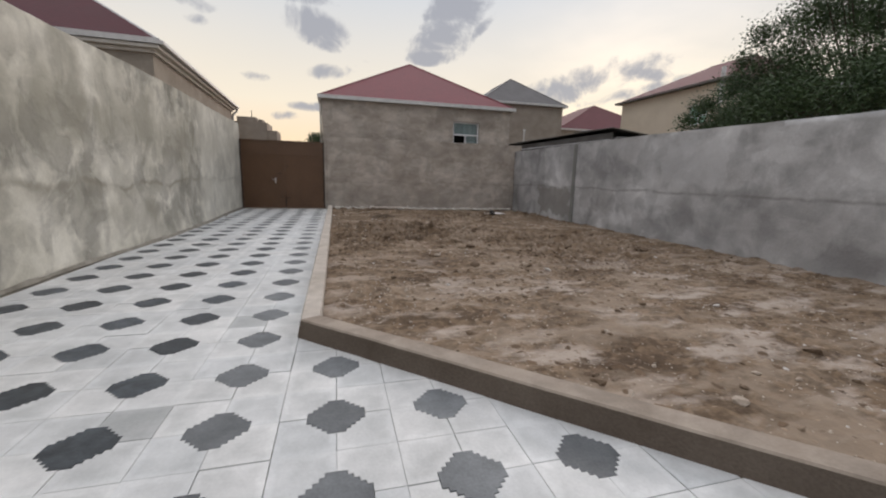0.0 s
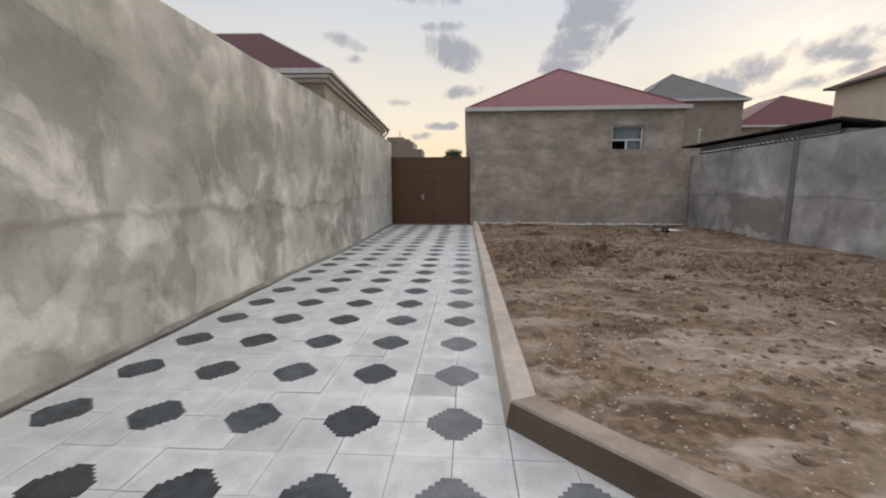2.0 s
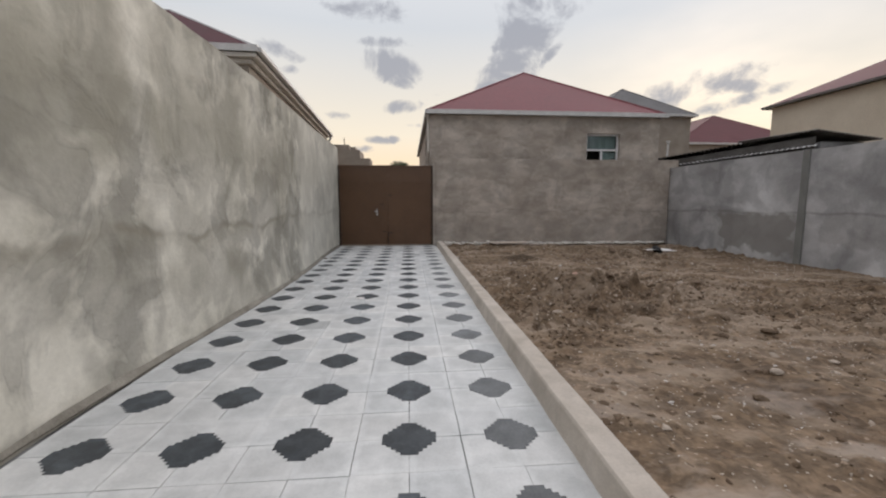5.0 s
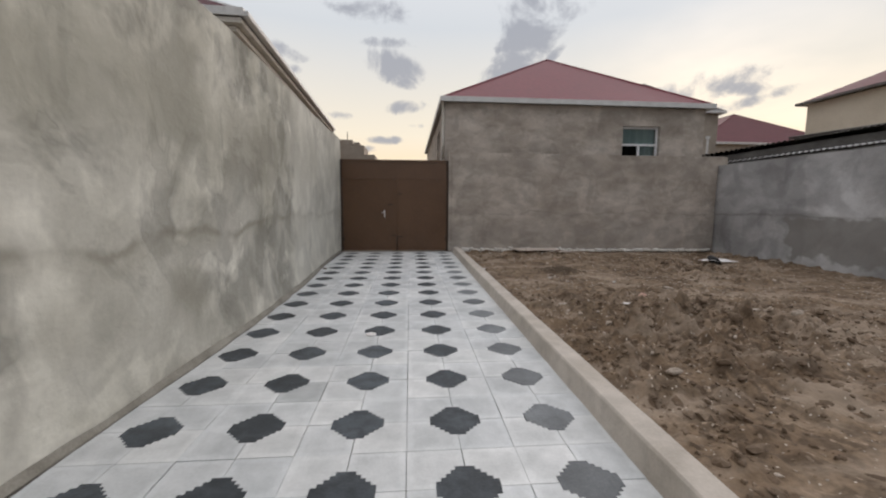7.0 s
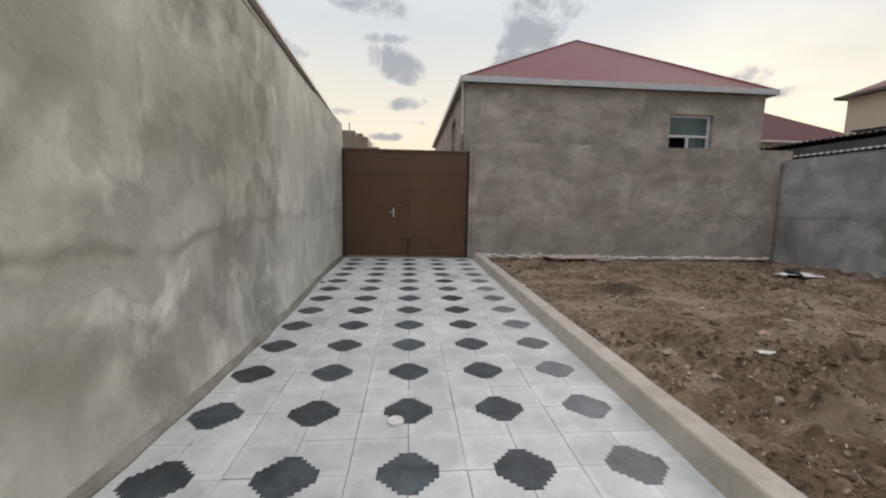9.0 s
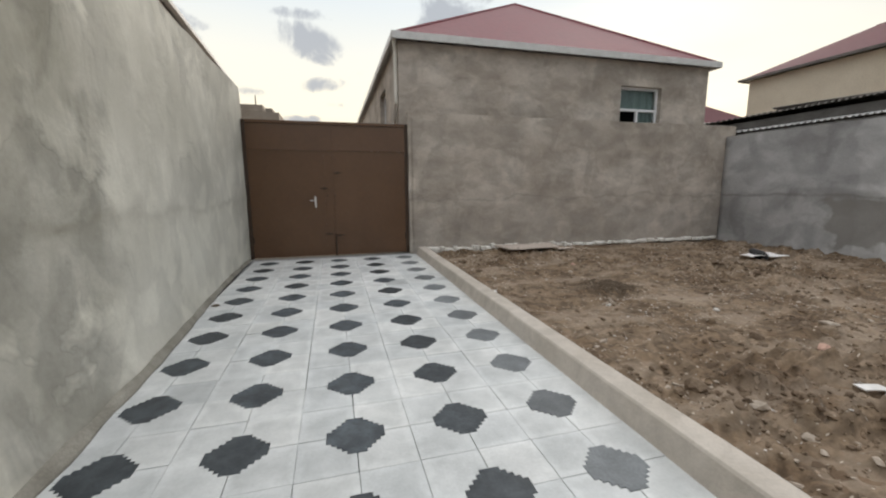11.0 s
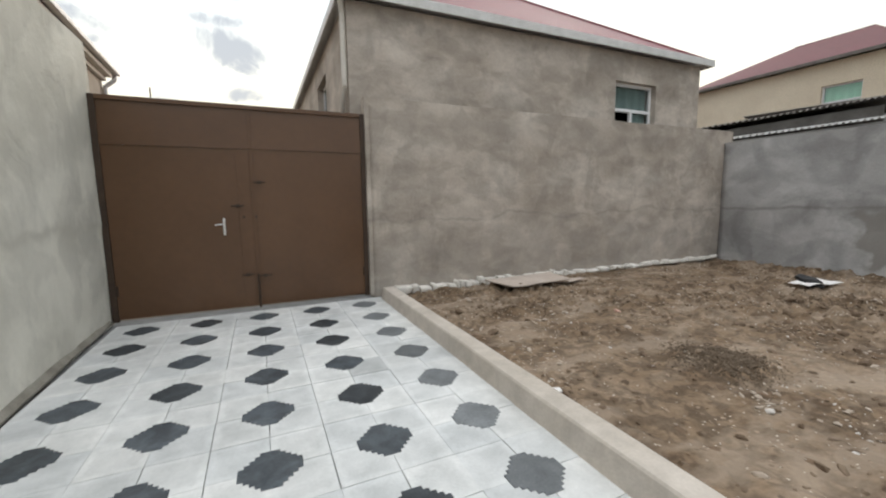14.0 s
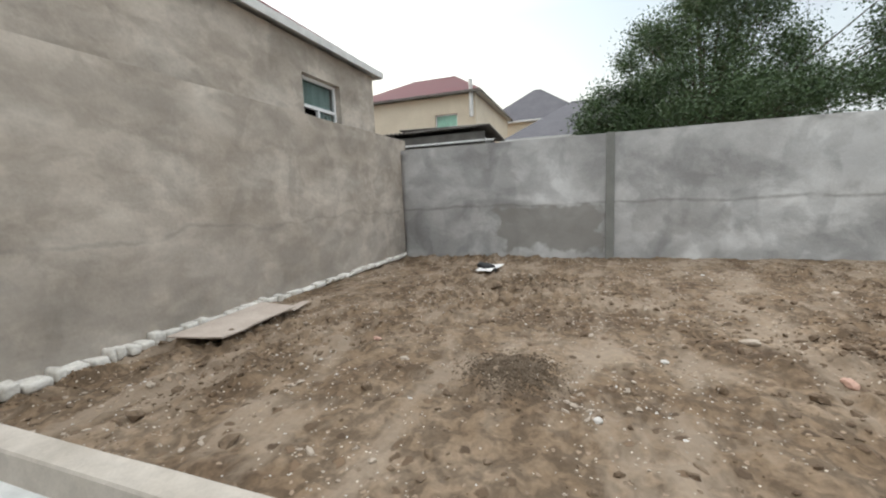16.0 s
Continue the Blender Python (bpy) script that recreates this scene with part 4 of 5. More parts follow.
def house(name, label, x0, y0, x1, y1, eave, ridge, inset, over, wall_mat, roof_mat, south=(), west=(), axis="y", fascia=0.12, curtain=None, trim=None, west_over=0.0, board=None):
    """Four walls (openings on the south and west ones), a hipped roof with ridge strips, fascia boards and windows."""
    root = thing(name, label, "house")
    t = 0.3
    for length, m, holes in ((x1 - x0, pose(x0, y0, 0), south), (y1 - y0 - 2 * t, pose(x0, y1 - t, 0, 0, 0, -90), west),
                             (y1 - y0 - 2 * t, pose(x1, y0 + t, 0, 0, 0, 90), ()), (x1 - x0, pose(x1, y1, 0, 0, 0, 180), ())):
        bm = wall_mesh(length, eave, t, holes)
        bm.transform(m)
        part("wall", bm, wall_mat, root)
        for h in holes:
            window(root, m @ pose(h[0], 0.12, h[1]), h[2], h[3], curtain, open_side=name == "red_roofed_house" and holes is south)
    if south or west:
        bm = bmesh.new()
        box(bm, x0 + t + 0.4, y0 + t + 0.4, 0.2, x1 - t - 0.4, y1 - t - 0.4, eave - 0.05)
        part("room", bm, M_ROOM, root)
    bm = bmesh.new()
    e, r = hip_roof(bm, x0 - over - west_over, y0 - over, x1 + over, y1 + over, eave + fascia * 0.7, ridge, inset, axis)
    part("roof", bm, [roof_mat, M_WHITE], root)
    pairs = [(e[0], r[0]), (e[1], r[0 if axis == "y" else 1]), (r[0], r[1])]
    for a, b in pairs:
        bm = bmesh.new()
        tube(bm, a, b, 0.035, 6)
        part("ridge_strip", bm, trim or roof_mat, root)
    o = over + 0.03
    p = o + west_over
    for a in ((x0 - p, y0 - o, x1 + o, y0 - o + 0.03), (x0 - p, y1 + o - 0.03, x1 + o, y1 + o),
              (x0 - p, y0 - o + 0.031, x0 - p + 0.03, y1 + o - 0.031), (x1 + o - 0.03, y0 - o + 0.031, x1 + o, y1 + o - 0.031)):
        bm = bmesh.new()
        box(bm, a[0], a[1], eave - 0.02, a[2], a[3], eave + fascia, 0.004)
        part("fascia", bm, board or M_WHITE, root)
    return root


red = house("red_roofed_house", "single-storey grey plastered house with a red metal hip roof", -0.36, 17.98, 7.60, 30.0, 4.25, 6.6, 3.3, 0.17, M_WALL_N, M_RED,
            south=[(5.38, 2.76, 1.18, 0.94)], west=[(8.45, 2.5, 1.2, 1.3)], curtain=M_CURTAIN, west_over=-0.05)
bm = bmesh.new()
pts = [(-0.46, 17.92, 4.26), (-0.41, 18.04, 4.08), (-0.41, 18.04, 3.05), (-0.42, 18.30, 2.7), (-0.42, 18.30, 0.1)]
for a, b in zip(pts, pts[1:]):
    tube(bm, a, b, 0.04, 10)
part("downpipe", bm, M_CORNICE, red, "pale grey rain pipe")
west = house("maroon_roofed_house", "plastered house with a maroon hip roof behind the tall wall", -18.0, 14.1, -4.56, 24.85, 4.62, 7.7, 4.3, 0.24, M_HOUSE, M_MAROON, axis="x", trim=M_WHITE)
for k, (dx, z) in enumerate(((0.22, 4.50), (0.09, 4.40))):
    for a in ((-18.0, 14.1 - dx, -4.56 + dx, 14.098), (-4.558, 14.1, -4.56 + dx, 24.85)):
        bm = bmesh.new()
        box(bm, a[0], a[1], z, a[2], a[3], z + 0.09, 0.01)
        part("cornice", bm, M_CORNICE, west)
bm = bmesh.new()
for a, b in (((-4.30, 24.95, 4.60), (-4.32, 24.90, 4.45)), ((-4.32, 24.90, 4.45), (-4.50, 24.80, 4.25)), ((-4.50, 24.80, 4.25), (-4.50, 24.80, 0.1))):
    tube(bm, a, b, 0.05, 10)
part("downpipe", bm, M_WHITE, west, "white rain pipe")
bm = bmesh.new()
box(bm, -4.31, 13.86, 4.60, -4.21, 25.08, 4.70, 0.02)
part("gutter", bm, M_WHITE, west, "white gutter")
west.matrix_world = Matrix.Translation((-4.29, 13.86, 0)) @ pose(0, 0, 0, 0, 0, 2.7) @ Matrix.Translation((4.29, -13.86, 0))
house("grey_roofed_house", "plastered house with a dark grey hip roof, beyond the red-roofed house", 10.2, 28.5, 16.4, 38.0, 6.6, 8.9, 2.9, 0.25, M_HOUSE, M_GREY_ROOF)
house("low_red_roofed_house", "distant house with a dull red hip roof", 20.5, 35.5, 33.0, 47.0, 6.0, 9.2, 4.5, 0.3, M_HOUSE, M_DULL_RED)
yel = house("yellow_house", "two-storey yellow plastered house with a dull red hip roof", 20.35, 18.8, 29.7, 27.0, 6.85, 9.2, 2.9, 0.35, M_YELLOW, M_DULL_RED,
            west=[(5.55, 4.70, 1.3, 1.2)], curtain=M_GREEN_BLIND, fascia=0.11, board=M_SHEET_DARK)
bm = bmesh.new()
tube(bm, (20.2, 19.0, 5.6), (20.2, 19.0, 7.5), 0.11, 12)
part("flue", bm, M_WHITE, yel, "white flue pipe at the corner")
house("slate_roofed_house", "distant house with a steep dark slate-coloured roof", 31.2, 13.2, 38.8, 21.2, 6.9, 10.1, 4.0, 0.3, M_YELLOW, M_SLATE)
house("low_slate_roofed_house", "low house with a broad dark slate-coloured roof behind the wall", 15.8, 7.0, 23.2, 16.1, 3.45, 5.6, 2.6, 0.4, M_HOUSE, M_SLATE)


def far_block():
    root = thing("stepped_building", "low grey masonry building with a stepped top and thin mast", "building")
    bm = bmesh.new()
    box(bm, -5.7, 26.4, 0, -3.62, 28.4, 4.14)
    part("wall", bm, M_HOUSE, root)
    for x0, x1, z in ((-5.2, -4.18, 4.42), (-4.1, -3.84, 4.30), (-3.618, -3.1, 3.72)):
        bm = bmesh.new()
        box(bm, x0, 26.44, 4.14 if z > 4 else 0.0, x1, 28.0, z, 0.04)
        part("parapet", bm, M_HOUSE, root)
    bm = bmesh.new()
    tube(bm, (-4.5, 27.0, 4.42), (-4.5, 27.0, 4.85), 0.02, 6)
    part("mast", bm, M_GATE_DARK, root)


far_block()


# ---- shed with corrugated sheets ----
def sheet(a, b, depth, drop, mat, pitch=0.13, amp=0.022, thick=0.008):
    """A corrugated sheet whose wavy edge runs from a to b and which reaches depth back from it, falling by drop."""
    a, b = Vector(a), Vector(b)
    d = b - a
    side = Vector((-d.y, d.x, 0)).normalized() * depth
    n = int(d.length / pitch * 8)
    bm = bmesh.new()
    rows = []
    for i in range(n + 1):
        p = a + d * i / n
        w = amp * math.sin(2 * math.pi * (d.length * i / n) / pitch)
        q = p + side + Vector((0, 0, -drop))
        rows.append([bm.verts.new((v.x, v.y, v.z + w + dz)) for v in (p, q) for dz in (0, thick)])
    for r, s in zip(rows, rows[1:]):
        for i, j in ((0, 1), (1, 3), (3, 2), (2, 0)):
            bm.faces.new((r[i], r[j], s[j], s[i]))
    bmesh.ops.recalc_face_normals(bm, faces=bm.faces)
    return bm


def shed():
    root = thing("shed", "low shed with weathered grey corrugated roofing behind the yard wall", "shed")
    A, B = Vector((7.75, 19.1, 0)), Vector((11.5, 16.05, 0))
    d = (B - A).normalized()
    s = Vector((-d.y, d.x, 0))
    bm = bmesh.new()
    f = [A + s * 0.25, B + s * 0.25, B + s * 3.0, A + s * 3.0]
    low = [bm.verts.new((p.x, p.y, 0)) for p in f]
    top = [bm.verts.new((p.x, p.y, z)) for p, z in zip(f, (2.80, 3.42, 3.42, 2.80))]
    bm.faces.new(low[::-1]); bm.faces.new(top)
    for i in range(4):
        bm.faces.new((low[i], low[(i + 1) % 4], top[(i + 1) % 4], top[i]))
    bmesh.ops.recalc_face_normals(bm, faces=bm.faces)
    part("wall", bm, M_SHEET_DARK, root)
    part("roof", sheet((A.x, A.y, 2.90), (B.x, B.y, 3.58), 3.2, -0.1, M_SHEET_DARK), M_SHEET_DARK, root, "weathered dark corrugated roofing")
    C = Vector((13.65, 15.98, 0))
    part("side_roof", sheet((B.x, B.y, 3.58), (C.x, C.y, 3.32), 3.2, -0.1, M_SHEET_DARK), M_SHEET_DARK, root, "weathered dark corrugated roofing")
    bm = bmesh.new()
    box(bm, 11.9, 16.3, 0, 13.4, 18.6, 3.26)
    part("side_wall", bm, M_WALL_E, root, "grey plastered wall")
    bm = bmesh.new()
    g = [A - s * 0.05, B - s * 0.05, B + s * 0.2, A + s * 0.2]
    low = [bm.verts.new((p.x, p.y, 0)) for p in g]
    top = [bm.verts.new((p.x, p.y, z)) for p, z in zip(g, (2.52, 3.02, 3.02, 2.52))]
    bm.faces.new(low[::-1]); bm.faces.new(top)
    for i in range(4):
        bm.faces.new((low[i], low[(i + 1) % 4], top[(i + 1) % 4], top[i]))
    bmesh.ops.recalc_face_normals(bm, faces=bm.faces)
    part("front_wall", bm, M_WALL_E, root, "grey plastered wall")
    P, Q = A - s * 0.25, B - s * 0.25
    part("awning", sheet((P.x, P.y, 2.56), (Q.x, Q.y, 3.08), 0.5, -0.06, M_SHEET_WHITE), M_SHEET_WHITE, root, "pale corrugated sheet")
    bm = bmesh.new()
    tube(bm, (9.3, 20.0, 2.5), (9.3, 20.0, 3.72), 0.035, 8)
    part("vent_pipe", bm, M_WHITE, root, "white pipe")
    bm = bmesh.new()
    tube(bm, (9.3, 20.0, 3.72), (9.3, 20.0, 3.80), 0.07, 8)
    part("pipe_cap", bm, M_WHITE, root, "white pipe cap")


shed()


# ---- trees ----
def tree(name, label, x, y, height, crown, lobes, leaves, leaf, seed, trunk_r=0.16):
    """crown: (centre height, radius across, radius up); lobes: extra (x, y, z, r) clumps."""
    rnd = random.Random(seed)
    root = thing(name, label, "tree", at=(x, y, 0))
    cz, rx, rz = crown
    clumps = []
    for k in range(88):
        u = rnd.uniform(0, 2 * math.pi); v = rnd.uniform(-0.75, 1.0); q = rnd.uniform(0.2, 0.92) ** 0.6
        h = math.sqrt(max(0, 1 - v * v))
        clumps.append((rx * q * h * math.cos(u), rx * q * h * math.sin(u), cz + rz * q * v, rx * rnd.uniform(0.16, 0.34)))
    clumps += lobes
    bm = bmesh.new()
    tube(bm, (0, 0, 0), (0.05, 0.05, height * 0.35), trunk_r, 10, trunk_r * 0.7)
    part("trunk", bm, M_BARK, root)
    bm = bmesh.new()
    for cx, cy, z, r in clumps:
        p, e = Vector((0.05, 0.05, height * 0.3)), Vector((cx, cy, z))
        mid = p.lerp(e, 0.5) + Vector((0, 0, 0.25))
        tube(bm, p, mid, trunk_r * 0.3, 5, trunk_r * 0.16)
        tube(bm, mid, e, trunk_r * 0.16, 5, 0.012)
    part("branch", bm, M_BARK, root)
    pts, faces = [], []
    share = list(itertools.accumulate(c[3] ** 2 * (2.2 if c in lobes else 1.0) for c in clumps))
    for k in range(leaves):
        cx, cy, z, r = rnd.choices(clumps, cum_weights=share)[0]
        d = Vector((rnd.gauss(0, 1), rnd.gauss(0, 1), rnd.gauss(0, 0.85))) * r * 0.42
        c = Vector((cx, cy, z)) + d
        a = Vector((rnd.gauss(0, 1), rnd.gauss(0, 1), rnd.gauss(0, 0.6))).normalized()
        b = a.cross(Vector((rnd.gauss(0, 1), rnd.gauss(0, 1), rnd.gauss(0, 1)))).normalized()
        s = leaf * rnd.uniform(0.6, 1.3)
        i = len(pts)
        pts += [c - a * s, c + b * s * 0.5, c + a * s, c - b * s * 0.5]
        faces.append((i, i + 1, i + 2, i + 3))
    me = bpy.data.meshes.new("crown")
    me.from_pydata([tuple(p) for p in pts], [], faces)
    me.materials.append(M_LEAF)
    ob = new("crown", me)
    ob.parent = root
    return root


tree("tree", "large leafy green tree with an uneven crown behind the grey wall", 14.8, 9.4, 7.5, (4.8, 3.05, 3.2),
     [(-1.6, 2.9, 3.6, 0.7), (-2.2, 2.4, 3.3, 0.8), (-1.0, 2.4, 4.4, 0.8), (-3.0, 1.2, 3.4, 0.9), (-2.6, 1.9, 4.4, 0.6), (0.5, 3.0, 3.2, 0.8), (-3.2, 0.0, 3.6, 0.9), (-3.0, -1.6, 3.6, 1.0),
      (-2.4, -3.0, 3.8, 1.0), (-1.5, -4.2, 4.2, 1.1), (-2.2, -3.6, 5.2, 0.9), (-1.2, 3.7, 3.5, 0.55), (-0.6, 3.9, 3.1, 0.6), (-1.8, 3.5, 4.1, 0.4), (0.2, 3.5, 3.2, 0.6), (-1.0, 3.4, 3.1, 0.7), (-2.3, 3.85, 3.55, 0.5), (-2.1, 3.6, 4.0, 0.5), (-1.6, 3.6, 3.2, 0.5), (-1.4, 3.2, 4.5, 0.5), (-1.6, 2.6, 5.3, 0.5), (-1.8, 1.9, 5.9, 0.6), (-1.0, 0.6, 6.9, 0.9), (-2.5, -3.5, 6.2, 0.9), (-2.0, -4.8, 5.6, 1.0), (-1.6, -5.6, 4.2, 1.1), (-2.8, -3.8, 4.6, 0.9), (2.6, -2.0, 4.4, 1.2), (1.5, -3.4, 4.6, 1.2), (-0.5, -4.6, 5.4, 0.9)], 135000, 0.045, 3)
tree("shrub_tree", "small distant leafy tree beyond the brown gate", -2.3, 60, 6.8, (6.0, 1.3, 0.9), [], 1800, 0.12, 8, 0.12)


# ---- paving ----
def paving():
    root = thing("paving", "pale concrete tiles with dark stepped lozenges between them", "paving", kind="structure")
    bm = bmesh.new()
    poly(bm, [(WX - 0.05, -3, -0.035), (KX + 7.4, -3, -0.035), (KX + 0.1, KY + 0.1, -0.035), (KX + 0.1, 17.6, -0.035), (WX - 0.05, 17.6, -0.035)])
    part("mortar_bed", bm, M_BED, root)
    P, X0, Y0 = 0.6, -0.5, 12.1
    R, q = 0.155, 0.05
    steps = [(R, 0)]
    n = 4
    sx, x, y = (R - q) / n, R, q
    steps = [(R, 0), (R, q)]
    for i in range(n):
        x -= sx; steps.append((x, y))
        y += sx; steps.append((x, y))
    steps = [(x - 0.002, y - 0.002) if k > 2 else (x, y) for k, (x, y) in enumerate(steps)]
    steps.append((0, R))
    g = 0.0019
    # a quarter tile, notched at the corner where the lozenge sits; four turns of it
    base = bpy.data.meshes.new("tile")
    bm = bmesh.new()
    out = [(x, y) for x, y in steps]
    out[0] = (R + g, g); out[-1] = (g, R + g)
    out = [(max(g, x + (0.002 if 0 < i < len(out) - 1 else 0)), max(g, y + (0.002 if 0 < i < len(out) - 1 else 0))) for i, (x, y) in enumerate(out)]
    ring = out[::-1]
    corner = [(0.3 - g, g), (0.3 - g, 0.3 - g), (g, 0.3 - g)]
    loop = corner + ring
    top = [bm.verts.new((x, y, 0)) for x, y in loop]
    low = [bm.verts.new((x, y, -0.03)) for x, y in loop]
    # fan from the far corner keeps the notch clean
    k = 1
    m = len(loop)
    for i in range(m):
        a, b = i, (i + 1) % m
        if k in (a, b):
            continue
        bm.faces.new((top[k], top[a], top[b]))
    for i in range(m):
        j = (i + 1) % m
        bm.faces.new((low[i], low[j], top[j], top[i]))
    bmesh.ops.recalc_face_normals(bm, faces=bm.faces)
    bm.to_mesh(base); bm.free()
    base.materials.append(M_TILE)
    dark = bpy.data.meshes.new("dark_tile")
    bm = bmesh.new()
    full = []
    for t in range(4):
        for x, y in steps[:-1]:
            c, s = [(1, 0), (0, 1), (-1, 0), (0, -1)][t]
            a = (x, y) if t % 2 == 0 else (x, y)
            full.append((a[0] * c - a[1] * s, a[0] * s + a[1] * c))
    top = [bm.verts.new((x, y, 0.0)) for x, y in full]
    low = [bm.verts.new((x, y, -0.03)) for x, y in full]
    mid = bm.verts.new((0, 0, 0.0))
    for i in range(len(full)):
        j = (i + 1) % len(full)
        bm.faces.new((mid, top[i], top[j])); bm.faces.new((low[i], low[j], top[j], top[i]))
    bmesh.ops.recalc_face_normals(bm, faces=bm.faces)
    bm.to_mesh(dark); bm.free()
    dark.materials.append(M_DARK)
    worn = dark.copy()
    worn.materials[0] = M_WORN
    rnd = random.Random(5)
    c0, c1 = Vector(kerb_line()[1]), Vector(kerb_line()[2])
    d = (c1 - c0).normalized()

    def inside(x, y, r):
        if x - r < WX + 0.02 - 0.12 or y + r > 17.44 or y < -2.9:
            return False
        if y > KY and x + r > KX + 0.02 + 0.14:
            return False
        p = Vector((x, y)) - c0
        side = d.x * p.y - d.y * p.x
        return not (x > KX and side > -0.0 + r * 0.2)

    cells = []
    for i in range(-14, 6):
        for j in range(-26, 10):
            cx, cy = X0 - P * i, Y0 + P * j
            for t, (sx, sy) in enumerate(((1, 1), (-1, 1), (-1, -1), (1, -1))):
                if inside(cx + sx * 0.15, cy + sy * 0.15, 0.15):
                    cells.append(("tile", cx, cy, t))
            if inside(cx, cy, 0.12):
                cells.append(("dark", cx, cy, 0))
    near = sorted([c for c in cells if c[0] == "tile"], key=lambda c: abs(c[2] - 8.5) + 0.3 * abs(c[1] + 1.5))
    keep = set(near[:300])
    rest = bmesh.new()
    for c in cells:
        tilt = (rnd.gauss(0, 0.12), rnd.gauss(0, 0.12))
        z = rnd.gauss(0, 0.0008)
        m = pose(c[1] + rnd.gauss(0, 0.0009), c[2] + rnd.gauss(0, 0.0009), z + (0.0015 if c[0] == "dark" else 0), tilt[0], tilt[1], 90 * c[3])
        if c[0] == "dark":
            ob = new("dark_tile", worn if c[1] > -0.6 or (c[2] < 0.5) else dark); ob.matrix_world = m; ob.parent = root
        elif c in keep:
            ob = new("tile", base); ob.matrix_world = m; ob.parent = root
        else:
            tmp = base.copy(); tmp.transform(m); rest.from_mesh(tmp); bpy.data.meshes.remove(tmp)
    ob = part("far_tiles", rest, M_TILE, root)
    tagged(ob, kind="stuff")


paving()


# ---- stones, rubble and litter ----
def lump(bm, c, size, rnd, flat=0.6, sub=1):
    """An uneven stone-like lump."""
    made = bmesh.ops.create_icosphere(bm, subdivisions=sub, radius=1.0)["verts"]
    off = Vector((rnd.uniform(0, 99), rnd.uniform(0, 99), 0))
    turn = Euler((rnd.uniform(-0.3, 0.3), rnd.uniform(-0.3, 0.3), rnd.uniform(0, 6.3))).to_matrix()
    sx, sy, sz = size * rnd.uniform(0.8, 1.3), size * rnd.uniform(0.6, 1.0), size * flat * rnd.uniform(0.7, 1.2)
    for v in made:
        p = v.co * (1 + 0.35 * noise.noise(v.co * 1.3 + off))
        v.co = turn @ Vector((p.x * sx, p.y * sy, p.z * sz)) + Vector(c)


def inside_plot(x, y, m=0.1):
    if not (KX + 0.2 + m < x < EX - m and y < NY - m):
        return False
    c, e = Vector(kerb_inner[1]), Vector(kerb_inner[2])
    d = (e - c).normalized()
    p = Vector((x, y)) - c
    return y > KY or d.x * p.y - d.y * p.x > m


def scatter(name, label, count, mat, size, seed, weight, flat=0.6):
    """Countless small lumps on the soil, joined."""
    rnd = random.Random(seed)
    pts, faces = [], []
    g = (1 + 5 ** 0.5) / 2
    ico = [Vector(v).normalized() for v in ((-1, g, 0), (1, g, 0), (-1, -g, 0), (1, -g, 0), (0, -1, g), (0, 1, g), (0, -1, -g), (0, 1, -g), (g, 0, -1), (g, 0, 1), (-g, 0, -1), (-g, 0, 1))]
    tri = ((0, 11, 5), (0, 5, 1), (0, 1, 7), (0, 7, 10), (0, 10, 11), (1, 5, 9), (5, 11, 4), (11, 10, 2), (10, 7, 6), (7, 1, 8),
           (3, 9, 4), (3, 4, 2), (3, 2, 6), (3, 6, 8), (3, 8, 9), (4, 9, 5), (2, 4, 11), (6, 2, 10), (8, 6, 7), (9, 8, 1))
    made = 0
    while made < count:
        x, y = rnd.uniform(KX + 0.2, EX), rnd.uniform(-2.5, NY)
        if not inside_plot(x, y) or rnd.random() > weight(x, y):
            continue
        made += 1
        s = size * math.exp(rnd.gauss(0, 0.5))
        turn = Euler((rnd.uniform(-0.4, 0.4), rnd.uniform(-0.4, 0.4), rnd.uniform(0, 6.3))).to_matrix() @ Matrix.Diagonal((s * rnd.uniform(0.8, 1.4), s * rnd.uniform(0.6, 1.0), s * flat))
        o = Vector((x, y, soil_height(x, y) + s * flat * 0.05))
        i = len(pts)
        pts += [tuple(o + turn @ (v * rnd.uniform(0.6, 1.3))) for v in ico]
        faces += [(a + i, b + i, c + i) for a, b, c in tri]
    me = bpy.data.meshes.new(name)
    me.from_pydata(pts, [], faces)
    me.materials.append(mat)
    tagged(new(name, me), label, "rubble", kind="stuff")


def clod_weight(x, y):
    v = Vector((x, y, 0))
    c = max(0.0, noise.noise(v * 1.2 + Vector((9.0, 1.5, 0))) + 0.1)
    return min(1, 0.012 + (soil_rough(x, y) - 0.2) * (0.12 + c) * 0.7)


def chip_weight(x, y):
    v = Vector((x, y, 0))
    return min(1, 0.06 + max(0.0, noise.noise(v * 1.1) - 0.05) * 1.4 + math.exp(-((x - 1.55) ** 2 + (y - 13.15) ** 2) / 0.12) + math.exp(-((x - 0.7) ** 2 + (y - 5.3) ** 2) / 0.35))


scatter("soil_clods", "loose brown clods lying on the soil", 4200, M_CLOD, 0.018, 11, clod_weight, 0.6)
scatter("soil_crumbs", "fine brown crumbs of soil on the plot", 13000, M_SOIL, 0.0085, 12, clod_weight, 0.7)
scatter("soil_heap", "small heap of darker fine crumbs on the soil", 6500, M_HEAP, 0.0055, 15, lambda x, y: math.exp(-((x - 1.60) ** 2 + (y - 13.68) ** 2) / 0.05), 0.7)
scatter("rubble", "small pale beige bits of rubble on the soil", 2100, M_PEBBLE, 0.012, 13, chip_weight, 0.5)
scatter("white_chips", "tiny white chips of plaster on the soil", 1300, M_CHIP, 0.0075, 14, chip_weight, 0.4)


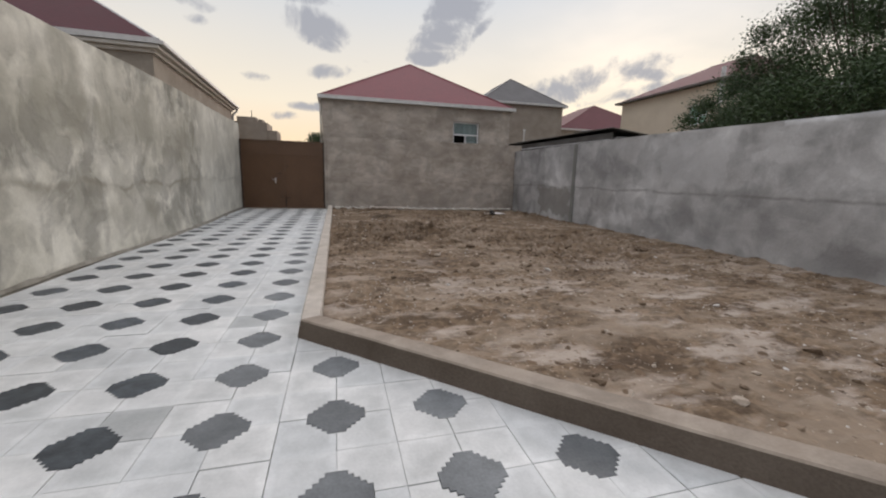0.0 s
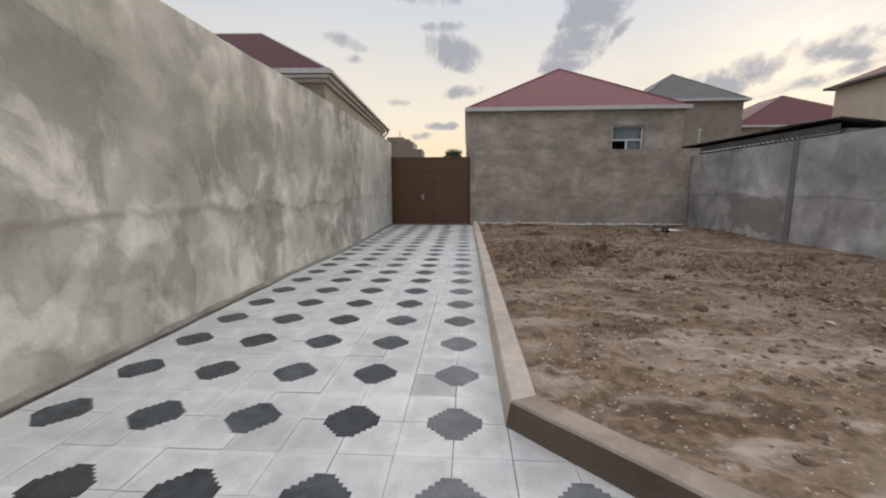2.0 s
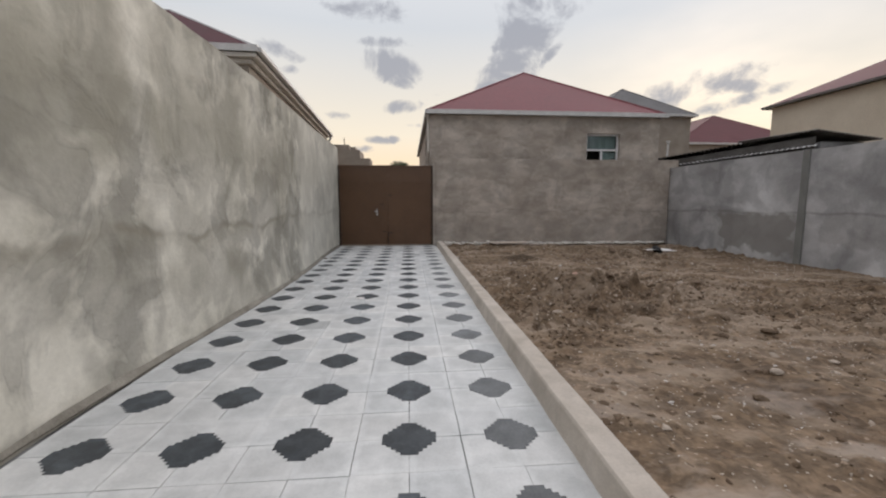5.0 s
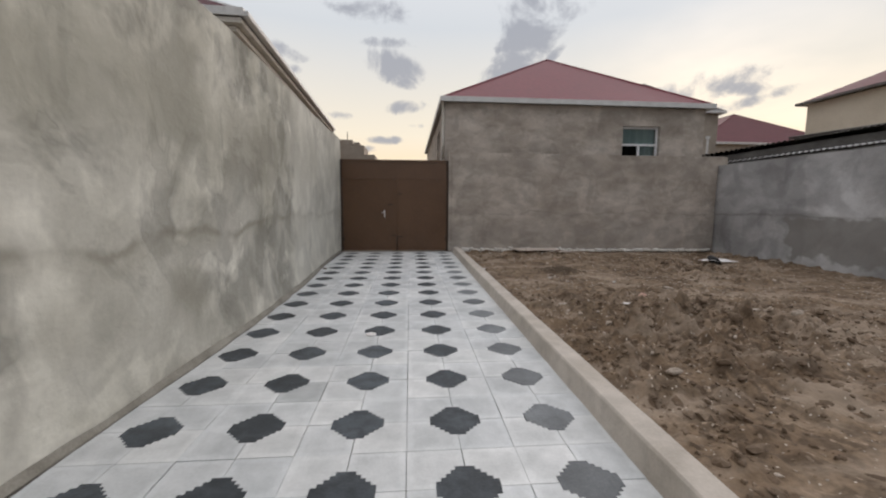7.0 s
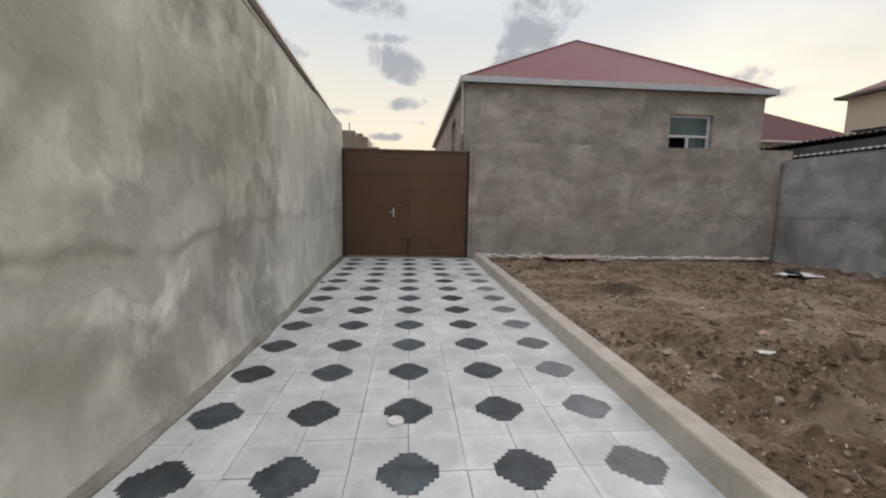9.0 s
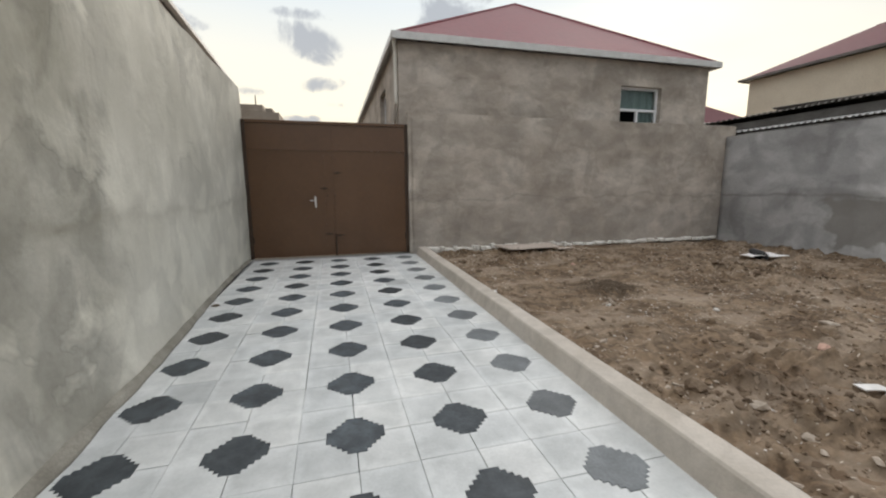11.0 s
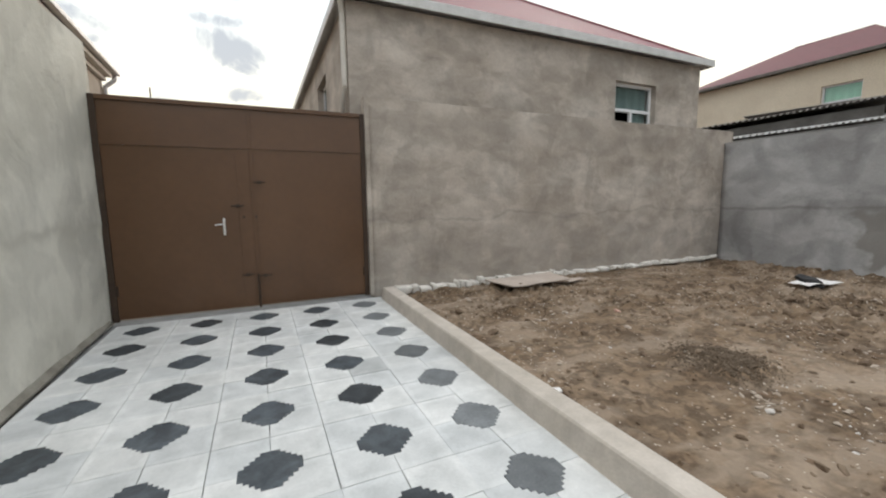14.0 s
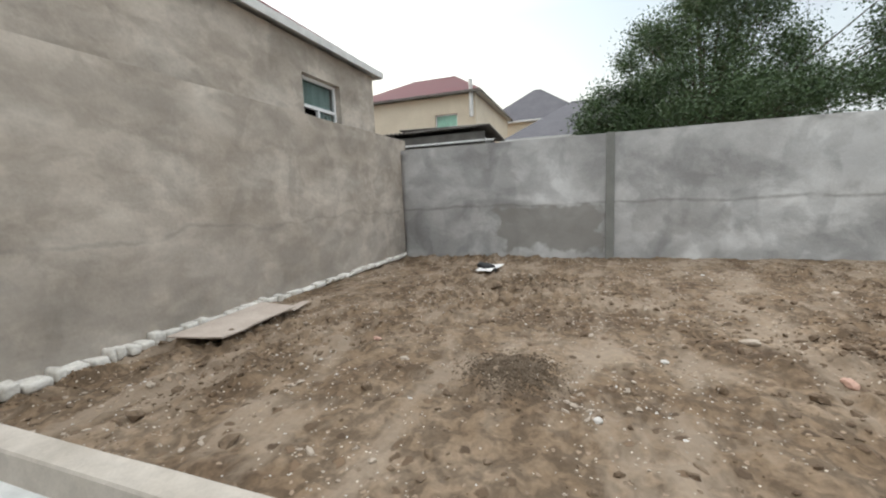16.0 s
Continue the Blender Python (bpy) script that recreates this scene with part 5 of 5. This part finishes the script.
def clods():
    """The clods and stones big enough to pick up, each an object of its own."""
    rnd = random.Random(31)
    shapes = []
    for k in range(10):
        bm = bmesh.new()
        lump(bm, (0, 0, 0.2), 1.0, rnd, 0.55, 2)
        for v in bm.verts:
            v.co += Vector((rnd.uniform(-1, 1), rnd.uniform(-1, 1), rnd.uniform(-1, 1))) * 0.11
        me = bpy.data.meshes.new("clod")
        bm.to_mesh(me); bm.free()
        for p in me.polygons:
            p.use_smooth = False
        me.materials.append(M_CLOD if k < 7 else M_PEBBLE)
        shapes.append(me)
    made = 0
    while made < 330:
        dug = made >= 260
        x, y = (rnd.gauss(1.9, 0.8), rnd.gauss(10.2, 1.3)) if dug else (rnd.uniform(0.1, 5.5), rnd.uniform(2.0, 16.8))
        if not inside_plot(x, y, 0.15) or (not dug and rnd.random() > 0.12 + 2.5 * clod_weight(x, y)):
            continue
        k = rnd.randrange(7 if dug else 10)
        s = (0.042 if dug else 0.028) * math.exp(rnd.gauss(0, 0.35)) * (0.75 if k > 6 else 1.0)
        ob = new("clod" if k < 7 else "pebble", shapes[k])
        ob.matrix_world = pose(x, y, soil_height(x, y) - s * 0.12, rnd.uniform(-15, 15), rnd.uniform(-15, 15), rnd.uniform(0, 360)) @ Matrix.Scale(s, 4)
        if k < 7:
            tagged(ob, "lumpy brown clod of dry soil lying on the bare plot", "clod", "clods on the soil")
        else:
            tagged(ob, "pale beige pebble lying on the bare brown soil", "stone", "pebbles on the soil")
        made += 1


clods()


def footing():
    rnd = random.Random(21)
    root = thing("stone_footing", "row of rough white limestone blocks at the foot of the wall", "footing", kind="structure")
    x = 0.05
    while x < EX - 0.1:
        w = rnd.choice((rnd.uniform(0.06, 0.14), rnd.uniform(0.12, 0.30)))
        bm = bmesh.new()
        h, t = rnd.uniform(0.02, 0.07) * (1.35 if x < 3 else 0.9) - 0.035 * min(1.0, x / 4), rnd.uniform(0.05, 0.10) + max(0, 0.08 - x * 0.03)
        box(bm, x + 0.008, NY - 0.02 - t, -0.02, x + w - 0.008, NY + 0.02, 0.045 + h, 0.024)
        for v in bm.verts:
            v.co += Vector((noise.noise(v.co * 11), noise.noise(v.co * 11 + Vector((5, 0, 0))), noise.noise(v.co * 11 + Vector((0, 5, 0))))) * 0.028
        part("stone", bm, M_STONE, root, smooth=True)
        x += w


footing()


def fillet():
    """Mortar slopped along the foot of the tall wall."""
    bm = bmesh.new()
    n = 220
    rows = []
    for i in range(n + 1):
        y = -2.9 + 20.25 * i / n
        w = 0.026 + 0.02 * max(0, noise.noise(Vector((0, y * 0.8, 4)))) + 0.02 * noise.noise(Vector((0, y * 2.7, 7)))
        w = max(0.012, w)
        h = 0.03 + w * 0.8
        X = WX + west_foot(y)
        rows.append([bm.verts.new(p) for p in ((X - 0.05, y, 0), (X + w, y, 0.0), (X + w * 0.6, y, h * 0.25), (X + w * 0.22, y, h * 0.6), (X - 0.01, y, h), (X - 0.05, y, h))])
    for r, s in zip(rows, rows[1:]):
        for i in range(5):
            bm.faces.new((r[i], s[i], s[i + 1], r[i + 1]))
    bmesh.ops.recalc_face_normals(bm, faces=bm.faces)
    tagged(finish("mortar_fillet", bm, M_FILLET, smooth=True), "uneven grey mortar smeared along the foot of the tall wall", kind="structure")


fillet()


def wall_post():
    bm = bmesh.new()
    box(bm, EX - 0.022, 12.64, -0.1, EX + 0.02, 12.80, ETOP + 0.01, 0.008)
    tagged(finish("wall_post", bm, M_POST), "darker concrete post let into the grey wall", kind="structure")
    bm = bmesh.new()
    n = 30
    rows = []
    for i in range(n + 1):
        z = NTOP * i / n
        e = 0.012 * noise.noise(Vector((3, 5, z * 3)))
        rows.append([bm.verts.new(p) for p in ((-0.305 + e, 17.47, z), (-0.295 + e, NY - 0.01, z), (-0.24, NY - 0.012, z), (-0.24, 17.47, z))])
    for r, s in zip(rows, rows[1:]):
        for i in range(4):
            bm.faces.new((r[i], r[(i + 1) % 4], s[(i + 1) % 4], s[i]))
    bm.faces.new(rows[-1])
    bmesh.ops.recalc_face_normals(bm, faces=bm.faces)
    tagged(finish("gate_jamb", bm, M_WALL_N), "roughly plastered jamb beside the brown gate", kind="structure")


wall_post()


def bent_sheet(name, label, category, corners, mat, thick, lift, seed, nx=8, ny=6):
    """A thin board or sheet lying slightly warped on the ground."""
    bm = bmesh.new()
    c = [Vector((*p, 0)) for p in corners]
    base = max(soil_height(*c[0].lerp(c[1], i / 8).lerp(c[3].lerp(c[2], i / 8), j / 8).xy) for i in range(9) for j in range(9))
    rows = []
    for i in range(nx + 1):
        row = []
        for j in range(ny + 1):
            p = c[0].lerp(c[1], i / nx).lerp(c[3].lerp(c[2], i / nx), j / ny)
            p += Vector((noise.noise(p * 9 + Vector((seed, 0, 0))), noise.noise(p * 9 + Vector((0, seed, 0))), 0)) * 0.008
            z = base + 0.004 + lift * abs(noise.noise(p * 1.7 + Vector((seed, 3, 0))))
            row.append((bm.verts.new((p.x, p.y, z)), bm.verts.new((p.x, p.y, z + thick))))
        rows.append(row)
    for i in range(nx):
        for j in range(ny):
            q = (rows[i][j], rows[i + 1][j], rows[i + 1][j + 1], rows[i][j + 1])
            bm.faces.new([v[1] for v in q]); bm.faces.new([v[0] for v in q][::-1])
    edge = [rows[i][0] for i in range(nx + 1)] + [rows[nx][j] for j in range(1, ny + 1)] + [rows[i][ny] for i in range(nx - 1, -1, -1)] + [rows[0][j] for j in range(ny - 1, 0, -1)]
    for a, b in zip(edge, edge[1:] + edge[:1]):
        bm.faces.new((a[0], b[0], b[1], a[1]))
    bmesh.ops.recalc_face_normals(bm, faces=bm.faces)
    return tagged(finish(name, bm, mat), label, category)


bent_sheet("board", "worn greyish brown board lying on the soil by the wall", "board", [(1.50, 16.40), (2.62, 16.50), (2.70, 17.08), (1.40, 17.02)], M_BOARD, 0.014, 0.02, 2)
bent_sheet("board_scrap", "narrow splintered scrap of board beside the larger board", "board", [(2.62, 16.52), (3.05, 16.62), (3.02, 16.72), (2.66, 16.66)], M_BOARD, 0.01, 0.03, 6, 5, 2)
bent_sheet("white_sheet", "white scrap of card lying on brown clods", "litter", [(1.38, 10.98), (1.54, 10.93), (1.56, 11.01), (1.41, 11.06)], M_PAPER, 0.008, 0.02, 4, 4, 2)
bent_sheet("white_scrap", "small white scrap lying beside the kerb", "litter", [(0.02, 13.80), (0.09, 13.78), (0.11, 13.83), (0.04, 13.86)], M_PAPER, 0.008, 0.02, 5, 4, 2)
bent_sheet("plastic_sheet", "crumpled white plastic sheet on the soil", "litter", [(5.35, 14.70), (6.15, 14.62), (6.10, 14.92), (5.45, 15.0)], M_PAPER, 0.004, 0.12, 7, 14, 6)


def single(name, label, category, x, y, size, mat, seed, flat=0.6, z=None):
    rnd = random.Random(seed)
    bm = bmesh.new()
    zz = soil_height(x, y) if z is None else z
    lump(bm, (x, y, zz + size * flat * 0.45), size, rnd, flat, 2)
    return tagged(finish(name, bm, mat), label, category)


single("plastic_bag", "crumpled black plastic bag on white sheeting", "litter", 5.72, 14.85, 0.16, M_BLACK, 5, 0.55, soil_height(5.72, 14.85) + 0.05)
for k, (x, y, size, mat, what) in enumerate(((0.62, 8.9, 0.055, M_PEBBLE, "pale"), (1.98, 11.55, 0.055, M_BRICKBIT, "pinkish"), (2.6, 11.9, 0.07, M_PEBBLE, "pale"), (2.15, 10.6, 0.07, M_CLOD, "brown"),
                                             (1.95, 15.0, 0.05, M_BRICKBIT, "pinkish"), (1.15, 13.1, 0.035, M_CHIP, "white"), (3.2, 10.4, 0.06, M_PEBBLE, "pale"), (1.7, 7.2, 0.05, M_PEBBLE, "pale"),
                                             (2.45, 2.65, 0.05, M_PEBBLE, "pale"), (1.2, 9.7, 0.07, M_CLOD, "brown"), (2.6, 8.2, 0.06, M_CLOD, "brown"), (2.8, 14.2, 0.06, M_CLOD, "brown"),
                                             (2.1, 12.6, 0.03, M_CHIP, "white"), (3.4, 13.6, 0.05, M_CLOD, "brown"), (4.6, 9.3, 0.08, M_CLOD, "brown"), (3.1, 6.1, 0.04, M_CHIP, "white"))):
    single("stone", what + " stone lying loose on the bare soil", "stone", x, y, size, mat, 40 + k)
single("brick_bit", "small dark brown brick bit at the tall wall", "stone", -3.11, 14.37, 0.045, M_HEAP, 77, 0.35, 0.0)
bm = bmesh.new()
tube(bm, (-1.78, 10.17, 0.003), (-1.78, 10.17, 0.012), 0.055, 20, 0.05)
tagged(finish("plastic_disc", bm, M_PAPER), "small round white plastic disc on the paving", "litter")
